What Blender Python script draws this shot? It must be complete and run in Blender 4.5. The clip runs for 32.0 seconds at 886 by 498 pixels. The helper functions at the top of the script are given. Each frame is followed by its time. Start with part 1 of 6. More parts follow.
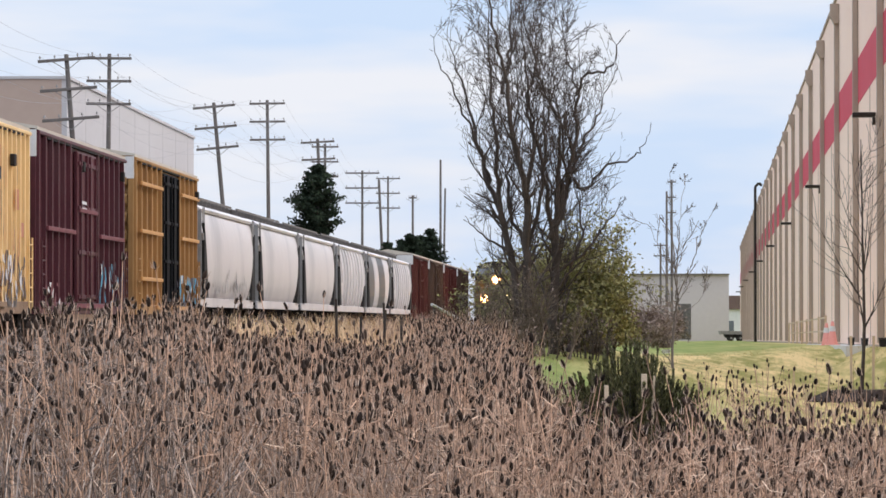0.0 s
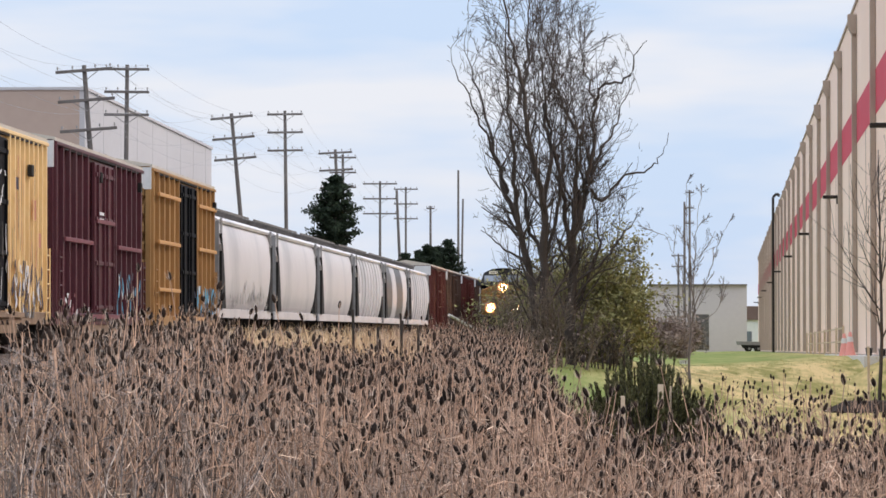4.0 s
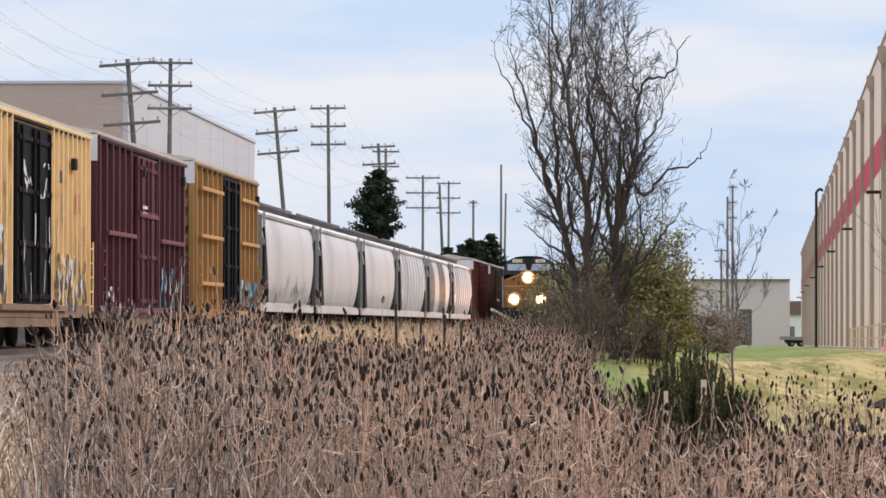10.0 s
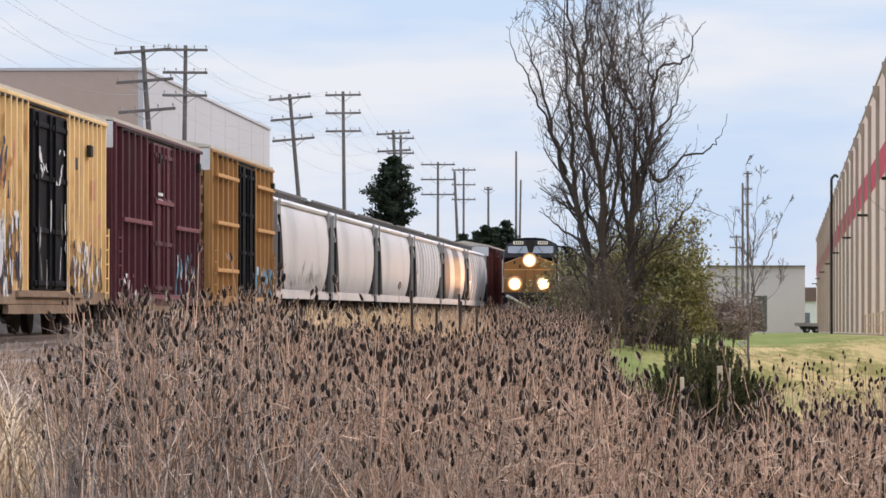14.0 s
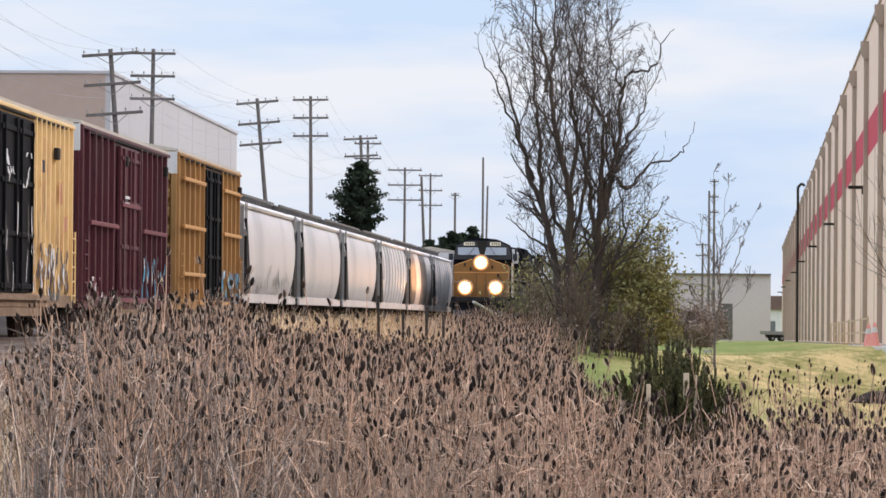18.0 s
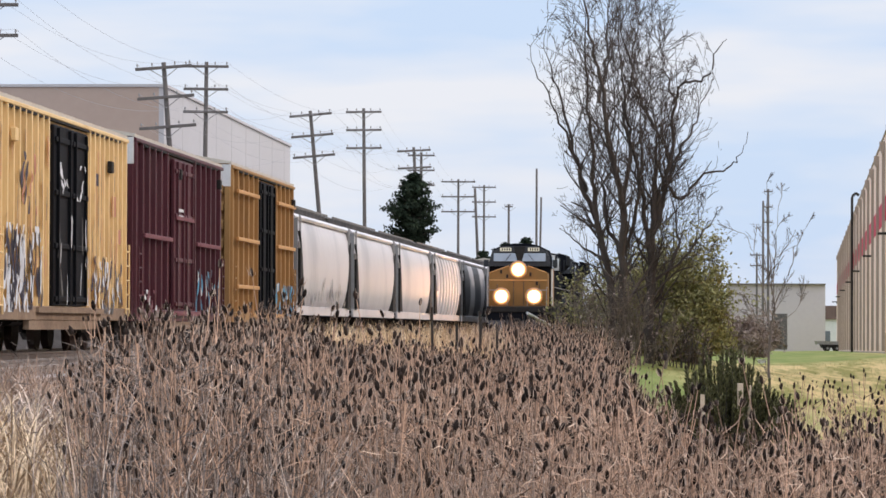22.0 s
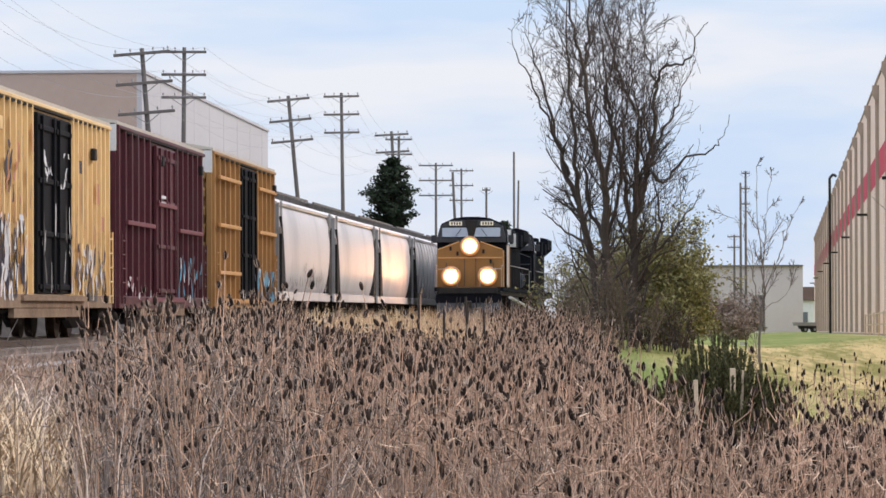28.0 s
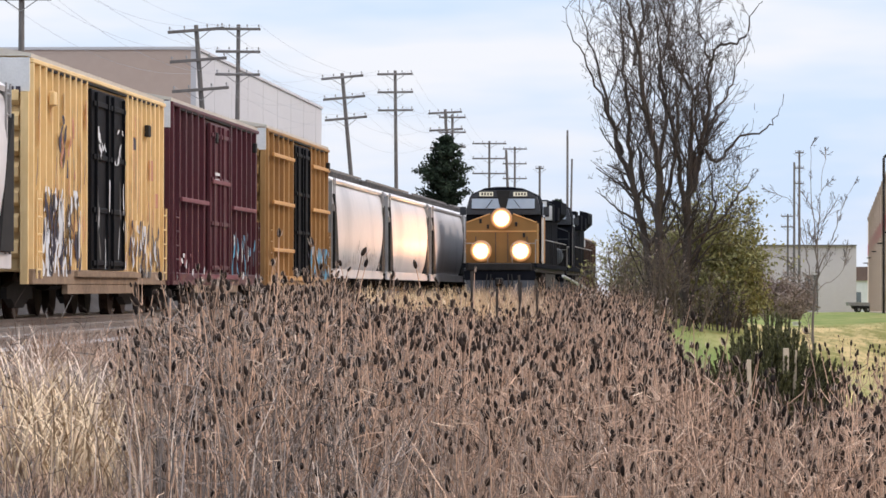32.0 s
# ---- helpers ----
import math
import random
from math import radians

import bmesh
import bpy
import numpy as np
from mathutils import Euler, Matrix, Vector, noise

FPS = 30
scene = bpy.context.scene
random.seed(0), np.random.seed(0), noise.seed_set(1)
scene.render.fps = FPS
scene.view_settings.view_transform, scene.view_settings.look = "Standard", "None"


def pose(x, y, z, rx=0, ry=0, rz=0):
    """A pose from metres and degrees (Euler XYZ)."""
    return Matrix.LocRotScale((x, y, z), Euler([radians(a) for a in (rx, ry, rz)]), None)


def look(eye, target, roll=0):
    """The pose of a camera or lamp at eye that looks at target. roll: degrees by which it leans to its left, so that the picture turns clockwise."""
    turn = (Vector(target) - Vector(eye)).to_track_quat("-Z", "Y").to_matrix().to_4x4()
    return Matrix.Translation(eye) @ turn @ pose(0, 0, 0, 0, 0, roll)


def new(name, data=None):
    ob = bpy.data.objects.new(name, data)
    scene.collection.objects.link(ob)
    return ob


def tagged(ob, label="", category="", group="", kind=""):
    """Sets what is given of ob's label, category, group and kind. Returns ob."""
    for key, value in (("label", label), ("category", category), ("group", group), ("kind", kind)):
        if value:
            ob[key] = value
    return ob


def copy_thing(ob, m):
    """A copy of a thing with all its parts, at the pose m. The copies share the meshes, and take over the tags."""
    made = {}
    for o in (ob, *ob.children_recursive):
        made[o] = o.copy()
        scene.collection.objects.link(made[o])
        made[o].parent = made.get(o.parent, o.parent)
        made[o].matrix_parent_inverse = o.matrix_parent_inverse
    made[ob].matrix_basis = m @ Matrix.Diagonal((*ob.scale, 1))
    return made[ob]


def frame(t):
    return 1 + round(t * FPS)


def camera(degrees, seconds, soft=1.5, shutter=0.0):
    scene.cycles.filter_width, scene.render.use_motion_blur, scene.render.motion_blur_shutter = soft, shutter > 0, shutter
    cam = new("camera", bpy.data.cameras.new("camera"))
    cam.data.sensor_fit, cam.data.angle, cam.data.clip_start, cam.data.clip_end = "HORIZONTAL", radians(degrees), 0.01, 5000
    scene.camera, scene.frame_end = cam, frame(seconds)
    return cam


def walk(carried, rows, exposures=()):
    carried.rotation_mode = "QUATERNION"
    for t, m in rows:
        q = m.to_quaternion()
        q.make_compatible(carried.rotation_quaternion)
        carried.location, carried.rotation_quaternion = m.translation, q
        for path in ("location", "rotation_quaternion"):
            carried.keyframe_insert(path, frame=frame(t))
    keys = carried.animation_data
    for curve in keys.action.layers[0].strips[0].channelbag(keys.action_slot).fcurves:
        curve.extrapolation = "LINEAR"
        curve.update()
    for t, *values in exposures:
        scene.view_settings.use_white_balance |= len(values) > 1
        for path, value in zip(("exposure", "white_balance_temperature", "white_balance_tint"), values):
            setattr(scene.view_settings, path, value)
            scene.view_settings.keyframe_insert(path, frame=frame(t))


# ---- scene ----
cam = camera(13.5, 32.0, soft=1.6)

# seconds, x, z over the eye, yaw, pitch, roll
PATH = [
    (0, 0.001, 0.000, -0.000, 1.375, -0.000), (0.5, 0.013, 0.007, -0.070, 1.369, -0.049), (1, 0.010, 0.010, -0.124, 1.357, -0.040),
    (1.5, 0.014, 0.009, -0.123, 1.343, -0.050), (2, 0.014, 0.003, -0.060, 1.339, 0.017), (2.5, 0.014, 0.000, 0.032, 1.351, 0.053),
    (3, 0.015, 0.001, 0.136, 1.395, 0.091), (3.5, 0.017, 0.000, 0.214, 1.474, 0.058), (5.5, 0.015, -0.004, 0.370, 1.604, -0.175),
    (6, 0.013, -0.009, 0.446, 1.558, -0.085), (6.5, 0.019, -0.004, 0.535, 1.507, -0.008), (7, 0.024, -0.011, 0.616, 1.465, 0.031),
    (7.5, 0.023, -0.007, 0.681, 1.449, 0.066), (8, 0.021, -0.011, 0.733, 1.444, 0.067), (8.5, 0.018, -0.007, 0.791, 1.444, 0.077),
    (9, 0.017, -0.003, 0.847, 1.450, 0.137), (9.5, 0.021, -0.008, 0.905, 1.460, 0.122), (10, 0.011, 0.006, 0.928, 1.448, 0.128),
    (10.5, 0.007, 0.008, 0.943, 1.431, 0.105), (11, 0.001, 0.005, 0.956, 1.447, 0.032), (11.5, -0.003, 0.001, 0.975, 1.480, -0.008),
    (12, -0.002, 0.007, 1.000, 1.533, 0.025), (12.5, 0.007, 0.004, 1.040, 1.562, 0.027), (13, -0.001, 0.005, 1.077, 1.527, 0.020),
    (13.5, 0.004, 0.003, 1.113, 1.396, 0.024), (14, 0.001, 0.001, 1.157, 1.244, 0.078), (14.5, 0.000, -0.001, 1.178, 1.114, 0.165),
    (16.5, -0.004, 0.000, 0.776, 1.217, 0.477), (17, -0.005, 0.000, 0.632, 1.282, 0.519), (17.5, -0.013, -0.003, 0.578, 1.331, 0.551),
    (18, -0.012, -0.003, 0.640, 1.335, 0.506), (18.5, -0.010, -0.005, 0.773, 1.336, 0.514), (19, -0.012, -0.003, 0.971, 1.340, 0.534),
    (19.5, -0.014, -0.008, 1.181, 1.372, 0.564), (20, -0.014, -0.008, 1.388, 1.426, 0.603), (20.5, -0.005, -0.009, 1.539, 1.476, 0.608),
    (21, 0.000, -0.003, 1.603, 1.486, 0.528), (21.5, -0.006, -0.005, 1.560, 1.501, 0.406), (22, -0.003, -0.005, 1.467, 1.507, 0.239),
    (22.5, -0.005, -0.006, 1.271, 1.466, 0.116), (23, -0.028, -0.010, 0.930, 1.364, -0.022), (23.5, -0.086, -0.015, 0.561, 1.273, -0.127),
    (24, -0.122, 0.026, 0.324, 1.247, -0.288), (24.5, -0.176, 0.033, 0.353, 1.305, -0.472), (25, -0.187, 0.033, 0.552, 1.457, -0.537),
    (25.5, -0.176, 0.030, 0.823, 1.602, -0.461), (27.5, -0.162, 0.031, 1.088, 1.313, -0.135), (28, -0.157, 0.030, 1.104, 1.253, -0.141),
    (28.5, -0.156, 0.031, 1.130, 1.231, -0.088), (29, -0.146, 0.031, 1.222, 1.219, -0.046), (29.5, -0.149, 0.030, 1.351, 1.163, 0.054),
    (30, -0.157, 0.029, 1.517, 1.051, 0.158), (30.5, -0.158, 0.033, 1.674, 0.932, 0.220), (31, -0.170, 0.030, 1.787, 0.854, 0.213),
    (31.5, -0.168, 0.033, 1.886, 0.849, 0.151), (32, -0.162, 0.033, 1.915, 0.916, 0.150),
]
EYE = 2.0
walk(cam, [(t, pose(x, 0, EYE + z, 90 + pitch, 0, yaw) @ pose(0, 0, 0, 0, 0, roll)) for t, x, z, yaw, pitch, roll in PATH],
     exposures=[(0, 0.04), (5.5, 0.0), (14.5, 0.0), (17, 0.05), (22, 0.0), (25, 0.04), (29, 0.02), (31, 0.10), (32, 0.13)])

# ---- light ----
world = bpy.data.worlds.new("sky")
scene.world = world
world.use_nodes = True
wn, wl = world.node_tree.nodes, world.node_tree.links
wn.clear()
w_out, w_bg = wn.new("ShaderNodeOutputWorld"), wn.new("ShaderNodeBackground")
w_sky = wn.new("ShaderNodeTexSky")
w_sky.sky_type, w_sky.sun_disc = "NISHITA", False
w_sky.sun_elevation, w_sky.sun_rotation = radians(41), radians(101)
w_sky.air_density, w_sky.dust_density = 1.0, 1.5
w_scale = wn.new("ShaderNodeMix")
w_scale.data_type, w_scale.blend_type = "RGBA", "MULTIPLY"
w_scale.inputs[0].default_value = 1.0
w_scale.inputs[7].default_value = (0.1, 0.1, 0.1, 1)
w_co, w_map = wn.new("ShaderNodeTexCoord"), wn.new("ShaderNodeMapping")
w_map.inputs["Scale"].default_value = (8.0, 8.0, 40.0)
w_map.inputs["Rotation"].default_value = (0, radians(3), 0)
w_noise = wn.new("ShaderNodeTexNoise")
w_noise.inputs["Scale"].default_value, w_noise.inputs["Detail"].default_value = 1.0, 4.0
w_ramp = wn.new("ShaderNodeValToRGB")
w_ramp.color_ramp.elements[0].position, w_ramp.color_ramp.elements[1].position = 0.38, 0.61
w_ramp.color_ramp.elements[0].color = (0.60, 0.73, 0.95, 1)
w_ramp.color_ramp.elements[1].color = (0.84, 0.85, 0.92, 1)
w_mix = wn.new("ShaderNodeMix")
w_mix.data_type = "RGBA"
w_mix.inputs[0].default_value = 0.86
wl.new(w_sky.outputs[0], w_scale.inputs[6])
wl.new(w_co.outputs["Generated"], w_map.inputs[0])
wl.new(w_map.outputs[0], w_noise.inputs["Vector"])
wl.new(w_noise.outputs["Fac"], w_ramp.inputs[0])
wl.new(w_scale.outputs[2], w_mix.inputs[6])
wl.new(w_ramp.outputs[0], w_mix.inputs[7])
wl.new(w_mix.outputs[2], w_bg.inputs[0])
# a bright cloud deck: the sky gains towards the zenith
w_sep, w_up = wn.new("ShaderNodeSeparateXYZ"), wn.new("ShaderNodeMapRange")
w_up.interpolation_type = "SMOOTHSTEP"
w_up.inputs["From Min"].default_value, w_up.inputs["From Max"].default_value = 0.12, 0.75
w_up.inputs["To Min"].default_value, w_up.inputs["To Max"].default_value = 1.08, 2.3
wl.new(w_co.outputs["Generated"], w_sep.inputs[0])
wl.new(w_sep.outputs["Z"], w_up.inputs["Value"])
wl.new(w_up.outputs[0], w_bg.inputs[1])
wl.new(w_bg.outputs[0], w_out.inputs[0])
sun_data = bpy.data.lights.new("sun", "SUN")
sun_data.energy, sun_data.angle, sun_data.color = 1.55, radians(8), (1.0, 0.86, 0.76)
sun = new("sun", sun_data)
sun.matrix_world = look((70, -10, 60), (0, 0, 0))

# ---- materials ----


def mk(name, c1, c2, scale=1.5, fine=25.0, rough=0.7, metal=0.0, bump=0.15, third=None, stretch=(1, 1, 1), amount=0.5, island=0.0, spec=0.2):
    """Two-scale noise colour with fine relief; third: a stain colour with its own larger patches."""
    m = bpy.data.materials.new(name)
    m.use_nodes = True
    n, l = m.node_tree.nodes, m.node_tree.links
    p = n["Principled BSDF"]
    co, mp = n.new("ShaderNodeTexCoord"), n.new("ShaderNodeMapping")
    mp.inputs["Scale"].default_value = stretch
    l.new(co.outputs["Object"], mp.inputs[0])
    n1, n2 = n.new("ShaderNodeTexNoise"), n.new("ShaderNodeTexNoise")
    n1.inputs["Scale"].default_value, n1.inputs["Detail"].default_value = scale, 5
    n2.inputs["Scale"].default_value, n2.inputs["Detail"].default_value = fine, 4
    l.new(mp.outputs[0], n1.inputs["Vector"])
    l.new(mp.outputs[0], n2.inputs["Vector"])
    mixv = n.new("ShaderNodeMix")
    mixv.inputs[0].default_value = 0.4
    l.new(n1.outputs["Fac"], mixv.inputs[2])
    l.new(n2.outputs["Fac"], mixv.inputs[3])
    val = mixv.outputs[0]
    if island:
        geo, add = n.new("ShaderNodeNewGeometry"), n.new("ShaderNodeMath")
        add.operation = "MULTIPLY_ADD"
        add.inputs[1].default_value = island
        l.new(geo.outputs["Random Per Island"], add.inputs[0])
        sub = n.new("ShaderNodeMath")
        sub.operation = "SUBTRACT"
        sub.inputs[1].default_value = island / 2
        l.new(val, sub.inputs[0])
        l.new(sub.outputs[0], add.inputs[2])
        val = add.outputs[0]
    r = n.new("ShaderNodeValToRGB")
    r.color_ramp.elements[0].position, r.color_ramp.elements[1].position = 0.5 - amount / 2, 0.5 + amount / 2
    r.color_ramp.elements[0].color, r.color_ramp.elements[1].color = (*c1, 1), (*c2, 1)
    l.new(val, r.inputs[0])
    colour = r.outputs[0]
    if third:
        n3, r3 = n.new("ShaderNodeTexNoise"), n.new("ShaderNodeValToRGB")
        n3.inputs["Scale"].default_value, n3.inputs["Detail"].default_value = scale * 0.6, 7
        n3.inputs["Roughness"].default_value = 0.65
        l.new(mp.outputs[0], n3.inputs["Vector"])
        r3.color_ramp.elements[0].position, r3.color_ramp.elements[1].position = 0.52, 0.68
        l.new(n3.outputs["Fac"], r3.inputs[0])
        mx = n.new("ShaderNodeMix")
        mx.data_type = "RGBA"
        l.new(r3.outputs[0], mx.inputs[0])
        l.new(colour, mx.inputs[6])
        mx.inputs[7].default_value = (*third, 1)
        colour = mx.outputs[2]
    l.new(colour, p.inputs["Base Color"])
    p.inputs["Roughness"].default_value, p.inputs["Metallic"].default_value = rough, metal
    p.inputs["Specular IOR Level"].default_value = spec
    if bump:
        b = n.new("ShaderNodeBump")
        b.inputs["Strength"].default_value, b.inputs["Distance"].default_value = bump, 0.02
        l.new(n2.outputs["Fac"], b.inputs["Height"])
        l.new(b.outputs[0], p.inputs["Normal"])
    return m


def glow(name, colour, strength):
    m = bpy.data.materials.new(name)
    m.use_nodes = True
    p = m.node_tree.nodes["Principled BSDF"]
    p.inputs["Base Color"].default_value = (0.06, 0.05, 0.04, 1)
    p.inputs["Emission Color"].default_value = (*colour, 1)
    p.inputs["Emission Strength"].default_value = strength
    return m


M = {}
M["yellow"] = mk("yellow car paint", (0.68, 0.47, 0.215), (0.84, 0.62, 0.33), 0.9, 14, 0.55, third=(0.64, 0.43, 0.205), stretch=(1, 1, 0.3))
M["maroon"] = mk("maroon car paint", (0.062, 0.018, 0.024), (0.115, 0.035, 0.044), 0.9, 14, 0.45, third=(0.10, 0.05, 0.052), stretch=(1, 1, 0.3))
M["maroon_rail"] = mk("faded maroon", (0.15, 0.052, 0.060), (0.225, 0.084, 0.094), 2, 20, 0.6)
M["orange"] = mk("orange brown car paint", (0.30, 0.165, 0.06), (0.41, 0.23, 0.09), 0.9, 14, 0.55, third=(0.24, 0.13, 0.055), stretch=(1, 1, 0.3))
M["orange_rail"] = mk("pale orange paint", (0.5, 0.26, 0.09), (0.6, 0.33, 0.13), 2, 20, 0.5)
M["redcar"] = mk("oxide red car paint", (0.07, 0.017, 0.013), (0.115, 0.028, 0.021), 0.9, 14, 0.6, stretch=(1, 1, 0.3))
M["browncar"] = mk("brown car paint", (0.055, 0.03, 0.02), (0.09, 0.05, 0.034), 0.9, 14, 0.6, stretch=(1, 1, 0.3))
M["door_black"] = mk("black door paint", (0.005, 0.005, 0.006), (0.012, 0.012, 0.014), 1.2, 18, 0.6, third=(0.03, 0.03, 0.032), stretch=(1, 1, 0.2), spec=0.08)
M["roof_pale"] = mk("galvanised roof", (0.45, 0.40, 0.33), (0.6, 0.55, 0.47), 0.8, 12, 0.5, metal=0.2)
M["roof_dark"] = mk("weathered roof", (0.10, 0.06, 0.055), (0.19, 0.13, 0.11), 0.8, 12, 0.6)
M["hopper"] = mk("pale grey hopper paint", (0.53, 0.49, 0.48), (0.67, 0.63, 0.615), 0.45, 8, 0.44, third=(0.42, 0.40, 0.40), stretch=(1, 0.8, 0.35), bump=0.05, spec=0.5)
M["hopper_dark"] = mk("dark grey hopper paint", (0.07, 0.07, 0.075), (0.13, 0.13, 0.13), 0.6, 8, 0.45, stretch=(1, 1, 0.3))
M["under"] = mk("grimy black steel", (0.012, 0.011, 0.010), (0.03, 0.027, 0.025), 3, 30, 0.7)
M["grey_steel"] = mk("worn grey steel", (0.22, 0.21, 0.20), (0.34, 0.33, 0.32), 3, 30, 0.5, metal=0.3)
M["wheel"] = mk("rusty wheel steel", (0.05, 0.032, 0.024), (0.10, 0.065, 0.05), 5, 40, 0.55, metal=0.5)
M["rail"] = mk("rail steel", (0.28, 0.24, 0.22), (0.42, 0.38, 0.36), 4, 30, 0.35, metal=0.7)
M["tie"] = mk("weathered tie", (0.07, 0.055, 0.045), (0.14, 0.115, 0.095), 4, 30, 0.9, island=0.3)
M["ballast"] = mk("ballast stone", (0.09, 0.076, 0.068), (0.22, 0.19, 0.17), 2, 22, 0.9, bump=0.8)
M["white_paint"] = mk("dull white paint", (0.55, 0.54, 0.52), (0.72, 0.71, 0.69), 2, 25, 0.5)
M["loco_yellow"] = mk("locomotive yellow", (0.22, 0.112, 0.034), (0.29, 0.152, 0.05), 1.5, 20, 0.5, bump=0.04)
M["loco_blue"] = mk("locomotive dark blue", (0.006, 0.007, 0.010), (0.014, 0.015, 0.019), 1.5, 20, 0.9, bump=0.04, spec=0.02)
M["loco_grey"] = mk("locomotive cab grey", (0.03, 0.032, 0.036), (0.06, 0.062, 0.068), 1.5, 20, 0.5, bump=0.04)
M["glass_dark"] = mk("cab window glass", (0.10, 0.12, 0.14), (0.15, 0.17, 0.19), 1.5, 4, 0.08, bump=0.0, spec=0.5)
# pale base colour adds the sky's reflection to what the metallic part mirrors
M["glass_sky"] = mk("reflective glass with sky painted in", (0.34, 0.36, 0.39), (0.42, 0.44, 0.46), 1.5, 4, 0.12, metal=0.6, bump=0.0, spec=0.5)
M["concrete_tan"] = mk("tan painted concrete", (0.85, 0.635, 0.51), (0.90, 0.70, 0.57), 0.15, 3, 0.8, bump=0.05)
M["joint_shade_tan"] = mk("tan joint colour with downspout shade", (0.36, 0.285, 0.23), (0.43, 0.345, 0.28), 0.3, 3, 0.7, bump=0.05)
M["stripe_red"] = mk("red painted band", (0.52, 0.03, 0.06), (0.60, 0.045, 0.08), 0.3, 3, 0.6, bump=0.03)
M["bronze"] = mk("dark bronze metal", (0.02, 0.017, 0.015), (0.045, 0.038, 0.033), 2, 15, 0.5, metal=0.3)
M["wall_brown"] = mk("brown metal cladding", (0.44, 0.33, 0.265), (0.50, 0.385, 0.315), 0.1, 2, 0.7, bump=0.03)
M["wall_pale"] = mk("pale grey metal cladding", (0.48, 0.455, 0.45), (0.54, 0.52, 0.515), 0.1, 2, 0.7, bump=0.03)
M["wall_far"] = mk("grey plaster wall", (0.47, 0.42, 0.415), (0.54, 0.49, 0.48), 0.1, 2, 0.8, bump=0.03)
M["pole"] = mk("weathered pole timber", (0.10, 0.088, 0.08), (0.20, 0.18, 0.165), 1.2, 12, 0.9, stretch=(1, 1, 0.15))
M["wire"] = mk("dull wire", (0.30, 0.30, 0.32), (0.42, 0.42, 0.44), 1, 10, 0.5, metal=0.3)
M["bark"] = mk("grey brown bark", (0.045, 0.036, 0.031), (0.115, 0.095, 0.084), 3, 25, 0.9, bump=0.5)
M["twig"] = mk("fine twigs", (0.045, 0.035, 0.03), (0.13, 0.105, 0.09), 2, 20, 0.9, island=0.4, bump=0)
M["leaf_spring"] = mk("young yellow green leaf", (0.16, 0.155, 0.055), (0.43, 0.395, 0.165), 0.6, 9, 0.7, island=0.5, bump=0)
M["leaf_bush"] = mk("dark olive needles", (0.035, 0.036, 0.016), (0.21, 0.20, 0.085), 2, 15, 0.7, island=0.5, bump=0)
M["conifer"] = mk("dark conifer needles", (0.010, 0.018, 0.010), (0.03, 0.045, 0.022), 1.5, 10, 0.8, island=0.5, bump=0)
M["brown_leaf"] = mk("dry brown brush", (0.20, 0.148, 0.12), (0.40, 0.305, 0.25), 1, 10, 0.9, island=0.5, bump=0)
M["bract"] = mk("pale dry bract", (0.34, 0.24, 0.18), (0.72, 0.55, 0.42), 3, 20, 0.9, island=0.6, bump=0)
M["walk_grey"] = mk("grimy walkway grating", (0.09, 0.085, 0.08), (0.2, 0.185, 0.17), 2, 14, 0.7)
M["post_dark"] = mk("dark weathered post", (0.025, 0.02, 0.018), (0.06, 0.05, 0.042), 3, 20, 0.9)
M["head"] = mk("teasel head", (0.014, 0.009, 0.007), (0.048, 0.030, 0.021), 8, 60, 0.9, island=0.6, bump=0)
M["stem"] = mk("dead weed stem", (0.160, 0.101, 0.070), (0.62, 0.395, 0.268), 0.5, 9, 0.9, island=0.8, bump=0, third=(0.30, 0.225, 0.178))
M["stem_grey"] = mk("grey dead weed stem", (0.085, 0.070, 0.060), (0.33, 0.262, 0.222), 0.5, 9, 0.9, island=0.8, bump=0, third=(0.16, 0.135, 0.112))
M["stalk"] = mk("pale dead stalk", (0.36, 0.27, 0.21), (0.74, 0.58, 0.46), 0.5, 9, 0.9, island=0.8, bump=0)
M["straw"] = mk("dry straw grass", (0.33, 0.225, 0.158), (0.83, 0.605, 0.435), 0.5, 9, 0.9, island=0.8, bump=0)
M["sill_rust"] = mk("rust-stained sill", (0.13, 0.085, 0.058), (0.36, 0.255, 0.17), 1.5, 16, 0.8)
M["brush"] = mk("pale brush twigs", (0.11, 0.085, 0.065), (0.25, 0.20, 0.155), 1, 12, 0.9, island=0.5, bump=0)
M["straw_gold"] = mk("golden straw grass", (0.38, 0.26, 0.155), (0.80, 0.60, 0.39), 1, 12, 0.9, island=0.8, bump=0)
# brighter straw gold: headlamp light on the bank is put into the colour
M["lamplit_gold"] = mk("golden bank grass with lamplight in its colour", (0.52, 0.35, 0.19), (0.88, 0.66, 0.42), 1, 12, 0.9, island=0.8, bump=0)
M["lawn_blade"] = mk("lawn blade", (0.28, 0.26, 0.08), (0.72, 0.57, 0.285), 0.25, 3, 0.9, island=0.5, bump=0)
M["stake"] = mk("raw stake wood", (0.50, 0.38, 0.25), (0.66, 0.53, 0.38), 6, 40, 0.8)
M["mulch"] = mk("dark mulch", (0.03, 0.022, 0.018), (0.08, 0.06, 0.05), 8, 50, 0.95, bump=0.8)
M["red_plastic"] = mk("faded red plastic", (0.78, 0.30, 0.26), (0.85, 0.40, 0.34), 3, 20, 0.4)
M["graf_white"] = mk("white spray paint", (0.55, 0.55, 0.56), (0.75, 0.75, 0.75), 3, 20, 0.6)
M["graf_blue"] = mk("blue spray paint", (0.05, 0.20, 0.33), (0.12, 0.34, 0.46), 3, 20, 0.6)
